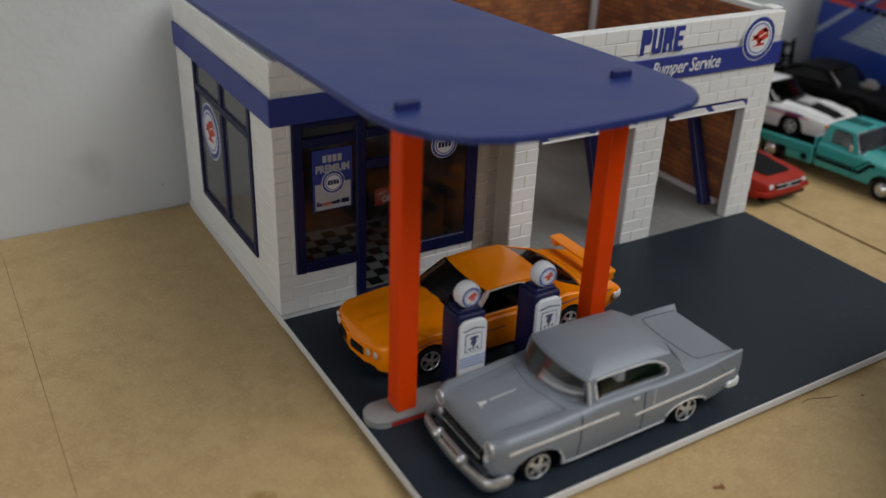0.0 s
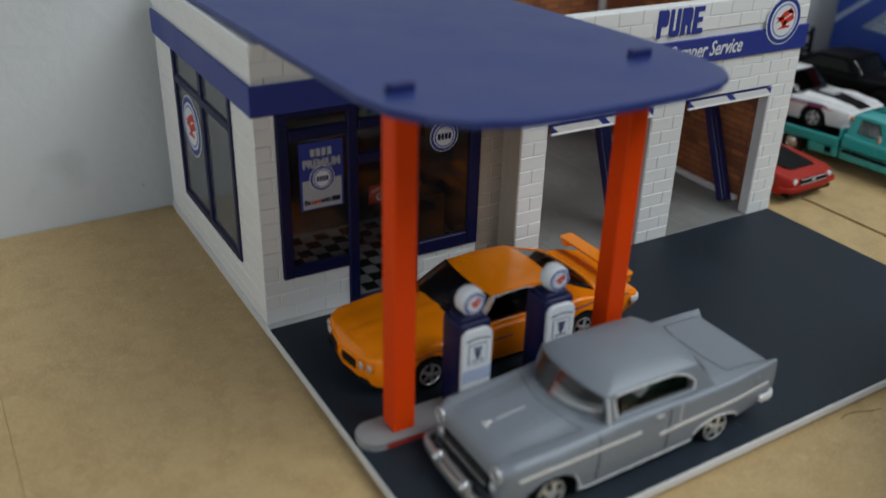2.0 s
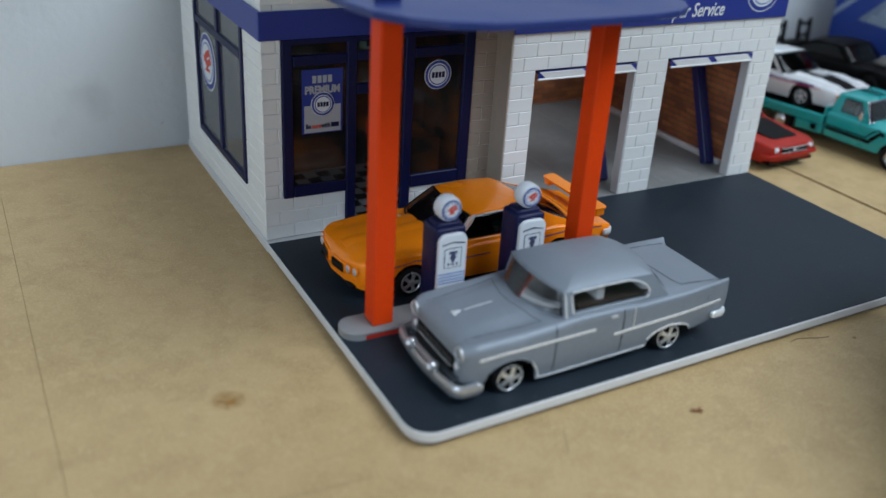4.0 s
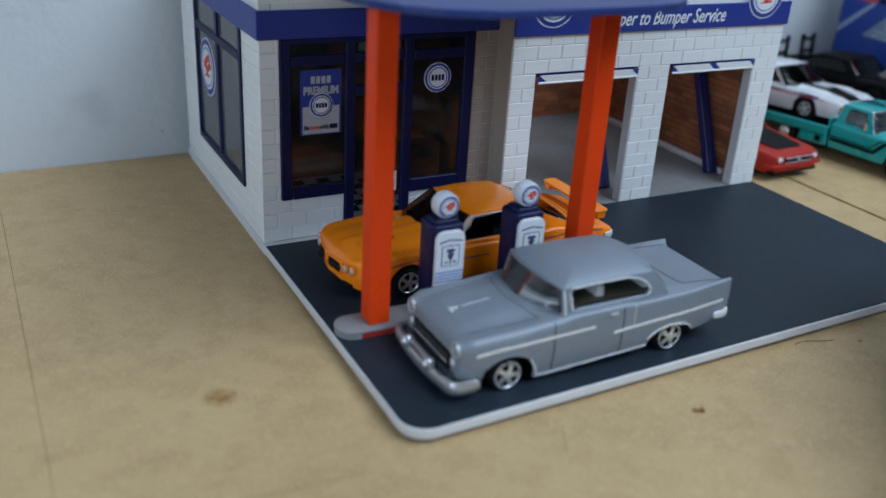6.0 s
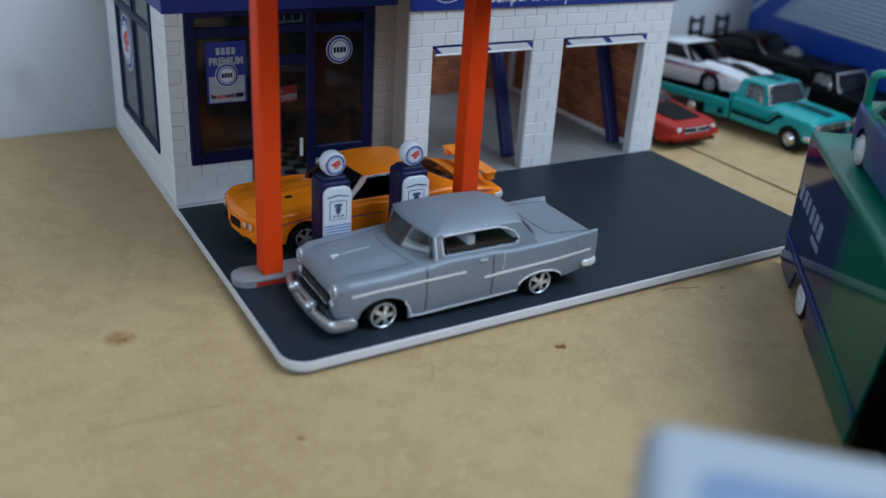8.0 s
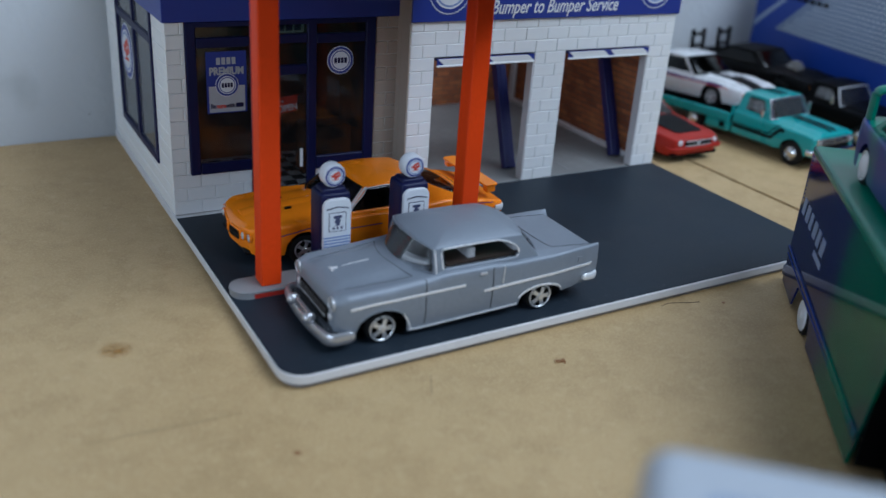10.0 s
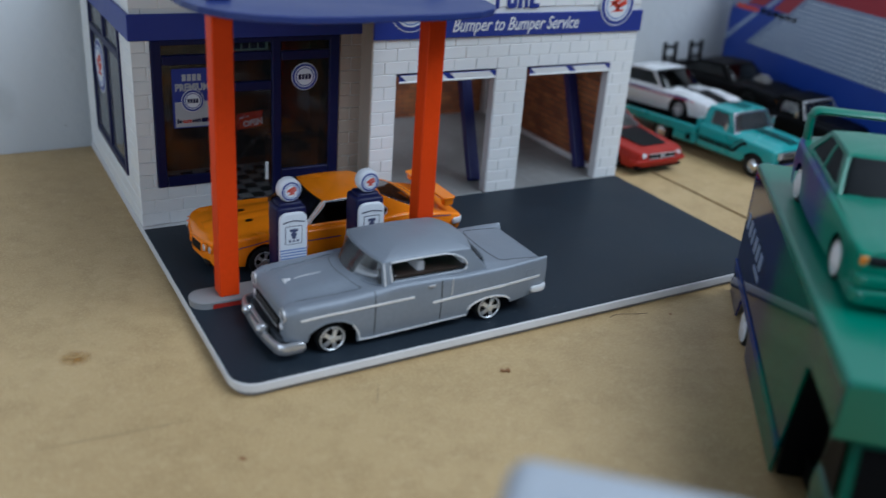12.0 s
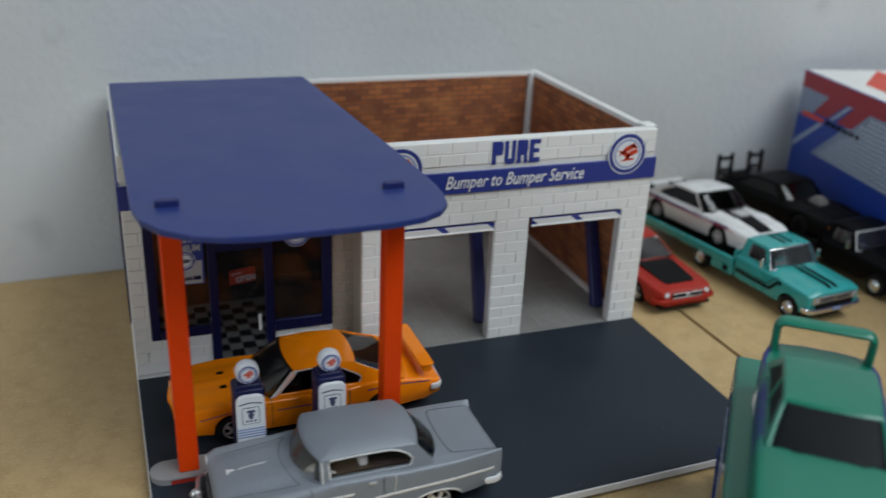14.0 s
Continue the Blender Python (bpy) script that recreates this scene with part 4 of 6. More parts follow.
            frame_ob = part("windscreen_frame", bm, bezel, self.roof_ob, "", True)
            frame_ob.modifiers.new("wall", "SOLIDIFY").thickness = 0.03 * CM
        for key, cells in groups.items():
            if key == "shell":
                continue
            bm, _ = sheet(cells, 0.022)
            mat = screen if screen and key == "front" else rear if rear and key == "rear" else glass_mat
            name = {"front": "windscreen", "rear": "rear_window"}.get(key, "side_window")
            pane = part(name, bm, mat, self.roof_ob, "", True)
            pane.modifiers.new("wall", "SOLIDIFY").thickness = 0.015 * CM
            pane.visible_shadow = False
        if trim:
            for sgn in (-1, 1):
                over = [(xa, vl + (vh - vl) * k / 6) for k, xa in ((k, lerp_table(win["a"], vl + (vh - vl) * k / 6)) for k in range(7))]
                over += [(lerp_table(win["a"], vh) + (lerp_table(win["b"], vh) - lerp_table(win["a"], vh)) * k / 5, vh) for k in range(1, 6)]
                over += [(lerp_table(win["b"], vh - (vh - vl) * k / 8), vh - (vh - vl) * k / 8) for k in range(1, 9)]
                pts = [Vector((x, sgn * (width(v) + 0.006), height(x, v))) for x, v in over]
                part("window_trim", tube(pts, s.get("trim_r", 0.024)), trim, self.roof_ob, "bright window trim", True)
                post = [end(sgn, hi * k / 6, True) + Vector((-0.004, sgn * 0.004, 0)) for k in range(7)]
                part("pillar_trim", tube(post, s.get("trim_r", 0.024)), trim, self.roof_ob, "", True)
        self.end_point = end

    def inside(self, seat=M_SEAT):
        s = self.s
        a0, a1, c1, c0 = s["glass_x"]
        w, z = s["belt_w"] - 0.18, s["belt"]
        part("dashboard", box(a0 + 0.15, a0 + 0.5, -w, w, z - 0.1, z + 0.12, 0.05), seat, self.ob)
        for x in ((a1 + c1) / 2 - 0.2, c1 - 0.1):
            for y in (-w / 2, w / 2):
                seat_ob = part("seat", box(x - 0.55, x, y - w * 0.42, y + w * 0.42, z - 0.05, z + 0.08, 0.04, seg=2), seat, self.ob)
                part("backrest", box(x - 0.02, x + 0.2, y - w * 0.42, y + w * 0.42, z, z + 0.40, 0.06, seg=2), seat, seat_ob)
        bm = bmesh.new()
        ring = [Vector((0, 0.2 * math.cos(2 * math.pi * i / 20), 0.2 * math.sin(2 * math.pi * i / 20))) for i in range(20)]
        prev = None
        rows = []
        for p in ring:
            rows.append([bm.verts.new(p + Vector((0.02 * math.cos(b), 0, 0)) + p.normalized() * 0.02 * math.sin(b)) for b in (0, 2.1, 4.2)])
        for i in range(20):
            a, b = rows[i], rows[(i + 1) % 20]
            for k in range(3):
                bm.faces.new((a[k], a[(k + 1) % 3], b[(k + 1) % 3], b[k]))
        part("steering_wheel", bm, M_BLACK, self.ob, "", True, at(a0 + 0.62, w / 2, z + 0.16, 0, 0, 25))

    def lamp(self, name, x, y, z, r, material, face=-1, label="", ring=M_CHROME):
        for sgn in (-1, 1):
            m = at(x, sgn * y, z, 0, 0, -90 if face < 0 else 90)
            lens = part(name, cyl(r, r * 0.8, 0.07, Matrix.Translation((0, 0, -0.02)), 20, 0.015), material, self.ob, label, True, m)
            part("bezel", rim_ring(r * 1.12, 0.05, 0.05), ring, lens, "", True)

    def bumper(self, x, z, h, reach, material, tail=False, wrap=0.7, label="chrome bumper", thickness=0.12):
        """A bar bent round the nose or the tail: along the flank, round the corner, across with a slight bow."""
        L = self.s["plan"][-1][0]
        w = lerp_table(self.s["plan"], 0.6 if not tail else L - 0.6) + 0.02
        c = 0.24
        half = [(wrap - (wrap - c) * k / 4, -w) for k in range(5)]
        half += [(c - c * math.sin(math.pi * k / 12), -w + c - c * math.cos(math.pi * k / 12)) for k in range(1, 7)]
        half += [(-reach * (1 - (1 - k / 6) ** 2), (-w + c) * (1 - k / 6)) for k in range(1, 7)]
        path = half + [(px, -py) for px, py in half[-2::-1]]
        bm = bmesh.new()
        rows = []
        for k, (px, py) in enumerate(path):
            a, b = path[max(0, k - 1)], path[min(len(path) - 1, k + 1)]
            d = Vector((b[0] - a[0], b[1] - a[1])).normalized()
            nx, ny = -d.y, d.x
            end = 0.6 if k in (0, len(path) - 1) else 1.0
            row = []
            for q in range(12):
                u, v = math.cos(2 * math.pi * q / 12), math.sin(2 * math.pi * q / 12)
                u, v = math.copysign(abs(u) ** 0.8, u), math.copysign(abs(v) ** 0.8, v)
                X = px + nx * thickness / 2 * u * end
                row.append(bm.verts.new((x + X if not tail else L - x - X, py + ny * thickness / 2 * u * end, z + h / 2 * v * end)))
            rows.append(row)
        for a, b in zip(rows, rows[1:]):
            for k in range(12):
                bm.faces.new((a[k], a[(k + 1) % 12], b[(k + 1) % 12], b[k]))
        bm.faces.new(rows[0]), bm.faces.new(rows[-1])
        return part("bumper", bm, material, self.ob, label, True)


def tube(pts, r, n=6, closed=False):
    """A round bar through the points, with capped ends."""
    bm = bmesh.new()
    rows = []
    for i, p in enumerate(pts):
        a = pts[i - 1] if i or closed else p
        b = pts[(i + 1) % len(pts)] if i + 1 < len(pts) or closed else p
        d = (Vector(b) - Vector(a)).normalized()
        side = d.cross(Vector((0, 0, 1)) if abs(d.z) < 0.9 else Vector((1, 0, 0))).normalized()
        up = side.cross(d)
        rows.append([bm.verts.new(Vector(p) + r * (math.cos(2 * math.pi * k / n) * side + math.sin(2 * math.pi * k / n) * up)) for k in range(n)])
    pairs = list(zip(rows, rows[1:])) + ([(rows[-1], rows[0])] if closed else [])
    for a, b in pairs:
        for k in range(n):
            bm.faces.new((a[k], a[(k + 1) % n], b[(k + 1) % n], b[k]))
    if not closed:
        bm.faces.new(rows[0]), bm.faces.new(rows[-1][::-1])
    return bm


def top_line(car, name, pts, w, material, lift=0.006):
    """A narrow strip laid on the upper skin through (x, y) points."""
    def skin(x, y):
        sec = car.section(x)[10:]
        for (ya, za), (yb, zb) in zip(sec, sec[1:]):
            if abs(y) >= yb:
                return za + (zb - za) * max(0.0, min(1.0, (ya - abs(y)) / max(1e-4, ya - yb)))
        return sec[-1][1]
    own = bmesh.new()
    rows = []
    for i, (x, y) in enumerate(pts):
        a, b = pts[max(0, i - 1)], pts[min(len(pts) - 1, i + 1)]
        d = Vector((b[0] - a[0], b[1] - a[1])).normalized()
        row = []
        for k in (-1, 1):
            px, py = x - k * d.y * w / 2, y + k * d.x * w / 2
            row.append(own.verts.new((px, py, skin(px, py) + lift)))
        rows.append(row)
    for a, b in zip(rows, rows[1:]):
        own.faces.new((a[0], a[1], b[1], b[0]))
    return part(name, thick(own, 0.010), material, car.ob)


def rim_ring(r, depth=0.06, lip=0.14):
    """A turned ring: outer lip, bowl and edge."""
    bm = bmesh.new()
    prof = [(r, -0.02), (r, 0.02), (r * (1 - lip * 0.5), 0.03), (r * (1 - lip), 0.015), (r * (1 - lip * 1.6), -depth + 0.035)]
    rows = [[bm.verts.new((q * math.cos(2 * math.pi * i / 28), q * math.sin(2 * math.pi * i / 28), z)) for q, z in prof] for i in range(28)]
    for i in range(28):
        a, b = rows[i], rows[(i + 1) % 28]
        for k in range(len(prof) - 1):
            bm.faces.new((a[k], a[k + 1], b[k + 1], b[k]))
    return bm



# grey 1950s hardtop
bel = Car("grey_coupe", "matt grey vintage hardtop toy car with silver trim", "toy car", at(1.14, -7.70, 0), dict(
    x0=0.28, plan=[(0.28, 1.20), (0.34, 1.28), (0.56, 1.37), (1.6, 1.42), (4.3, 1.42), (6.2, 1.40), (7.2, 1.33), (7.64, 1.28)],
    edge=[(0.28, 1.19), (0.34, 1.27), (0.56, 1.33), (1.4, 1.37), (2.5, 1.44), (3.0, 1.49), (4.4, 1.49), (4.9, 1.45), (6.0, 1.47), (7.3, 1.515), (7.64, 1.53)],
    deck=[(0.28, 1.08), (0.34, 1.22), (0.44, 1.30), (0.66, 1.40), (1.3, 1.48), (2.1, 1.545), (2.7, 1.55), (5.4, 1.55), (5.8, 1.53), (6.6, 1.51), (7.4, 1.455), (7.57, 1.42), (7.64, 1.30)],
    valley=[(0.0, 0.0), (0.3, 0.02), (0.8, 0.045), (1.8, 0.05), (2.6, 0.0), (5.8, 0.0), (7.66, 0.0)],
    round=[(0.2, 0.16), (0.5, 0.20), (1.6, 0.22), (2.8, 0.18), (3.2, 0.10), (5.2, 0.10), (6.0, 0.10), (7.70, 0.055)],
    snap=[(0.2, 0.7), (1.0, 0.62), (2.4, 0.62), (2.8, 0.4), (5.6, 0.3), (6.1, 0.16), (7.70, 0.13)],
    sill=[(0.0, 0.46), (0.7, 0.38), (1.9, 0.15), (2.3, 0.16), (5.2, 0.26), (6.7, 0.40), (7.70, 0.56)],
    axles=(1.42, 5.86), arches=((0.62, 0.50), (0.66, 0.33)), arch=0.6, axle_z=0.37, wheel_r=0.38, tyre_w=0.34, bulge=0.05,
    glass_x=(2.84, 2.84, 5.28, 5.72), belt=1.48, roof=2.05, belt_w=1.25, roof_w=1.09, crown=0.30, roof_pow=2.5, bow=0.62, screen_edge=(0.955, 0.04, 0.93),
    win=dict(v=(0.13, 0.92), a=[(0.13, 3.03), (0.80, 3.00), (0.92, 3.06)], b=[(0.13, 5.08), (0.22, 5.15), (0.40, 5.17), (0.62, 5.08), (0.80, 4.88), (0.92, 4.58)])))
bel.body(M_GREYCAR)
bel.cabin(M_GREYCAR, M_CLEAR, M_TRIM, screen=M_MILKY, bezel=M_GREYCAR)
bel.inside(M_WHITEVINYL)
part("parcel_shelf", box(5.05, 5.5, -1.0, 1.0, 1.50, 1.60, 0.02), M_BROWN, bel.ob)
sweep = [(2.9 - 0.60 * (1 - abs(u) ** 2.4), u * 1.20) for u in (-1 + k / 10 for k in range(21))]
part("cabin_floor", slab([(x + 0.06, y * 0.94) for x, y in sweep] + [(5.1, 1.13), (5.1, -1.13)], 1.56, 1.61), M_BROWN, bel.ob, "brown cabin floor")
part("dash_pad", slab([(x + 0.05, y * 0.93) for x, y in sweep] + [(x + 0.30, y * 0.90) for x, y in sweep[::-1]], 1.56, 1.66, 0.02), M_WHITEVINYL, bel.ob, "pale dashboard top")
bel.wheels(rr=0.86, rim=M_RIMS)
bel.strip("side_trim", [(0.62, 1.00), (1.3, 1.06), (3.58, 1.12)], 0.055, M_TRIM, "silver side trim")
bel.strip("side_trim", [(4.12, 0.87), (4.5, 0.90), (7.42, 1.02)], 0.065, M_TRIM, "silver side trim")
bel.strip("side_trim", [(4.68, 1.42), (4.66, 1.2), (4.64, 0.98)], 0.035, M_SILVER)
bel.strip("sill_trim", [(2.12, 0.20), (2.4, 0.185), (5.16, 0.285)], 0.05, M_TRIM, "silver sill trim")
ring = [(1.42 + 0.65 * math.cos(math.pi * i / 16), 0.37 + 0.50 * math.sin(math.pi * i / 16)) for i in range(1, 14)]
bel.strip("arch_trim", ring, 0.035, M_GREYCAR)
bel.strip("arch_trim", [(2.16, 0.22), (2.08, 0.45), (1.94, 0.68)], 0.04, M_TRIM)
ring = [(5.86 + 0.69 * math.cos(math.pi * i / 16), 0.37 + 0.34 * math.sin(math.pi * i / 16)) for i in range(2, 16)]
bel.strip("arch_trim", ring, 0.05, M_TRIM)
bel.seam([(2.52, 1.42), (2.52, 0.3)])
bel.seam([(4.36, 1.44), (4.36, 0.34)])
bel.strip("door_handle", [(3.98, 1.345), (4.16, 1.35)], 0.05, M_SILVER, "silver door handle", 0.045)
bel.strip("fuel_flap", [(6.95, 1.20), (7.10, 1.205)], 0.15, M_GREYCAR, "", 0.012)
for y in (-1.06, 1.06):
    hood = cyl(0.23, 0.205, 0.32, Matrix.Translation((0.61, y, 1.07)) @ Matrix.Rotation(radians(-90), 4, "Y"), 28, 0.05)
    hood_ob = part("headlight_hood", hood, M_GREYCAR, bel.ob, "hooded headlight housing", True)
    bezel = rim_ring(0.175, 0.08, 0.12)
    bezel.transform(Matrix.Translation((0.285, y, 1.07)) @ Matrix.Rotation(radians(-90), 4, "Y"))
    part("bezel", bezel, M_SILVER, hood_ob, "silver headlight ring", True)
    lens = bmesh.new()
    bmesh.ops.create_uvsphere(lens, u_segments=20, v_segments=10, radius=0.15)
    lens.transform(Matrix.Translation((0.295, y, 1.07)) @ Matrix.Diagonal((0.4, 1, 1, 1)))
    part("headlight", lens, M_LENS, hood_ob, "pale domed headlight", True)
bel.lamp("tail_light", 7.58, 1.08, 1.24, 0.10, M_REDPRINT, 1, "", M_TRIM)
grille = part("grille", box(0.24, 0.37, -0.88, 0.88, 0.48, 0.90, 0.03), M_BLACK, bel.ob, "dark grille with silver bars")
for z in (0.64,):
    part("grille_bar", box(0.22, 0.25, -0.78, 0.78, z - 0.010, z + 0.010), M_TRIM, grille)
for k in range(11):
    part("grille_bar", box(0.225, 0.25, -0.75 + k * 0.15 - 0.007, -0.75 + k * 0.15 + 0.007, 0.64, 0.86), M_SEAT, grille)
bump = bel.bumper(0.06, 0.33, 0.30, 0.10, M_BUMPER, False, 0.66, "silver front bumper", 0.17)
for y in (-0.52, 0.52):
    bullet = bmesh.new()
    bmesh.ops.create_uvsphere(bullet, u_segments=20, v_segments=12, radius=0.15)
    bullet.transform(Matrix.Translation((-0.06, y, 0.52)) @ Matrix.Diagonal((1.1, 0.85, 1, 1)))
    part("overrider", bullet, M_BUMPER, bump, "", True)
    part("overrider_foot", box(-0.08, 0.08, y - 0.10, y + 0.10, 0.24, 0.50, 0.05, seg=2), M_BUMPER, bump, "", True)
part("front_valance", box(0.14, 0.6, -1.12, 1.12, 0.24, 0.50, 0.06, seg=2), M_GAP, bel.ob, "", True)
part("bumper_bar", box(-0.05, 0.06, -0.5, 0.5, 0.52, 0.60, 0.03, seg=2), M_BUMPER, bump, "", True)
for y in (-0.98, 0.98):
    part("parking_lamp", cyl(0.09, 0.07, 0.05, Matrix.Translation((0.29, y, 0.74)) @ Matrix.Rotation(radians(-90), 4, "Y"), 16, 0.015), M_TRIM, bel.ob, "", True)
bel.bumper(-0.02, 0.66, 0.20, 0.06, M_TRIM, True, 0.50, "silver rear bumper", 0.12)
orn = box(0.66, 0.72, -0.10, 0.10, 1.395, 1.43, 0.012)
box(0.69, 0.86, -0.02, 0.02, 1.40, 1.465, 0.015, orn)
part("hood_ornament", orn, M_RIM, bel.ob, "silver hood ornament")


top_line(bel, "trunk_gap", [(6.34 - 0.22 * (1 - (i / 8 - 1) ** 2) ** 0.5 * 0.6, -1.02 + 2.04 * i / 16) for i in range(17)], 0.022, M_GAP)
for sgn in (-1, 1):
    top_line(bel, "trunk_gap", [(6.34 + 0.13 * i, sgn * (1.02 + 0.004 * i)) for i in range(10)], 0.016, M_GAP)
    top_line(bel, "hood_gap", [(0.5 + 0.2 * i, sgn * (0.90 + 0.018 * i)) for i in range(10)], 0.010, M_GAP)
top_line(bel, "hood_gap", [(2.30 - 0.30 * (1 - (i / 8 - 1) ** 2), -1.05 + 2.1 * i / 16) for i in range(17)], 0.011, M_GAP)
top_line(bel, "hood_spear", [(0.95 + 0.07 * i, 0.0) for i in range(11)], 0.03, M_TRIM, 0.014)

# orange muscle car
gto = Car("orange_muscle_car", "glossy orange muscle car with a rear spoiler", "toy car", at(0.78, -3.05, 0), dict(
    plan=[(0.0, 0.14), (0.06, 0.55), (0.16, 1.02), (0.26, 1.24), (0.5, 1.38), (1.6, 1.47), (4.4, 1.48), (6.4, 1.48), (7.5, 1.42), (7.95, 1.34)],
    edge=[(0.0, 0.92), (0.10, 1.02), (0.3, 1.10), (0.6, 1.15), (1.7, 1.21), (3.0, 1.19), (4.8, 1.20), (6.0, 1.30), (7.2, 1.16), (7.95, 1.0)],
    deck=[(0.0, 0.94), (0.10, 1.06), (0.3, 1.13), (0.6, 1.20), (2.8, 1.34), (5.6, 1.36), (6.3, 1.33), (7.4, 1.17), (7.95, 1.01)],
    valley=[(0.0, 0.0), (0.5, 0.03), (2.4, 0.035), (2.9, 0.0), (6.2, 0.0), (7.95, 0.0)],
    sill=[(0.0, 0.46), (0.4, 0.34), (2.0, 0.25), (6.0, 0.25), (7.4, 0.38), (7.95, 0.50)],
    axles=(1.62, 6.10), arch=0.53, axle_z=0.43, wheel_r=0.43, tyre_w=0.36, bulge=0.08,
    glass_x=(2.74, 3.46, 5.25, 6.55), belt=1.22, roof=1.88, belt_w=1.34, roof_w=1.05, crown=0.12, bow=0.34, tail_z=1.34, arch_z=0.05, screen_edge=(0.955, 0.04, 0.95), trim_r=0.016,
    win=dict(v=(0.12, 0.93), a=[(0.12, 3.0), (0.93, 3.56)], b=[(0.12, 5.38), (0.30, 5.46), (0.45, 5.40), (0.65, 5.12), (0.82, 4.82), (0.93, 4.50)])))
gto.body(M_GTO)
gto.cabin(M_GTO, M_DARKGLASS, M_TRIM, screen=M_CARGLASS, bezel=M_BLACK, rear=M_SMOKE)
gto.inside(M_DARKVINYL)
gto.wheels(rr=0.66, rim=M_RIMS)
gto.strip("pinstripe", [(0.7, 0.86), (1.7, 1.04), (2.6, 0.98)], 0.025, M_PURPLE, "purple pinstripe", 0.006)
gto.strip("pinstripe", [(2.9, 0.88), (3.9, 0.90)], 0.03, M_PURPLE, "", 0.006)
gto.strip("pinstripe", [(5.6, 1.06), (6.4, 1.12), (7.6, 1.02)], 0.03, M_PURPLE, "", 0.006)
gto.seam([(2.75, 1.2), (2.75, 0.34)])
gto.seam([(5.05, 1.2), (5.05, 0.34)])
gto.strip("door_handle", [(4.55, 1.08), (4.78, 1.09)], 0.05, M_CHROME, "", 0.03)
gto.lamp("headlight", 0.20, 1.12, 0.86, 0.115, M_SILVER, -1, "round headlight", M_GTO)
gto.lamp("headlight", 0.11, 0.88, 0.85, 0.115, M_SILVER, -1, "round headlight", M_GTO)
for sgn in (-1, 1):
    surround = part("grille_surround", slab(rounded(-0.34, 0.34, 0.62, 0.95, 0.1), 0, 0.10, 0.03), M_GTO, gto.ob, "", m=at(0.10, sgn * 0.40, 0, -90 - 9 * sgn, 90))
    part("grille", slab(rounded(-0.29, 0.29, 0.66, 0.91, 0.07), 0.095, 0.112, 0.005), M_BLACK, surround, "black grille opening")
    part("grille_bar", box(-0.27, 0.27, 0.775, 0.79, 0.11, 0.12), M_GAP, surround)
gto.lamp("side_light", 0.24, 1.0, 0.58, 0.07, M_AMBER, -1, "", M_GTO)
part("chin", box(0.10, 0.5, -1.1, 1.1, 0.34, 0.48, 0.05), M_BLACK, gto.ob)
own = bmesh.new()
rows = []
for i in range(15):
    x = 0.3 + 2.3 * i / 14
    z = lerp_table(gto.s["deck"], x)
    rows.append([own.verts.new((x, u, z - 0.005 + 0.035 * (1 - (u / 0.24) ** 2))) for u in (-0.24, -0.16, -0.06, 0, 0.06, 0.16, 0.24)])
for a, b in zip(rows, rows[1:]):
    for k in range(6):
        own.faces.new((a[k], a[k + 1], b[k + 1], b[k]))
part("bonnet_ridge", thick(own, 0.03), M_GTO, gto.ob, "raised bonnet ridge", True)
for y in (-0.40, 0.40):
    part("hood_scoop", slab(rounded(0, 0.20, -0.06, 0.06, 0.04), 0, 0.03, 0.01), M_BLACK, gto.ob, "black hood scoop", m=at(1.42, y, 1.262, 0, 0, -3.5))
gto.bumper(-0.03, 0.84, 0.20, 0.05, M_TRIM, True, 0.36, "chrome rear bumper", 0.10)
for y in (-0.85, 0.85):
    part("tail_light", box(7.92, 8.0, y - 0.4, y + 0.4, 0.84, 0.96, 0.02), M_REDPRINT, gto.ob, "red tail light")
wing = slab(rounded(7.06, 7.50, -1.36, 1.36, 0.12), 0, 0.07, 0.025)
wing_ob = part("spoiler", wing, M_GTO, gto.ob, "orange rear spoiler", m=at(0.26, 0, 1.13, 0, 0, -3))
for y in (-1.2, 1.2):
    part("strut", box(7.12, 7.42, y - 0.13, y + 0.13, -0.20, 0.03, 0.04, seg=2), M_GTO, wing_ob)
for sgn in (-1, 1):
    own = bmesh.new()
    a, b = Vector((2.80, sgn * 1.345, 1.26)), Vector((3.50, sgn * 1.07, 1.88))
    for q in ((0, 0), (0.07, 0), (0.07, 0.02), (0, 0.02)):
        own.verts.new(a + Vector((q[0], sgn * q[1], 0))), own.verts.new(b + Vector((q[0], sgn * q[1], 0)))
    bmesh.ops.convex_hull(own, input=own.verts)
    part("pillar_trim", own, M_TRIM, gto.ob, "bright windscreen pillar")

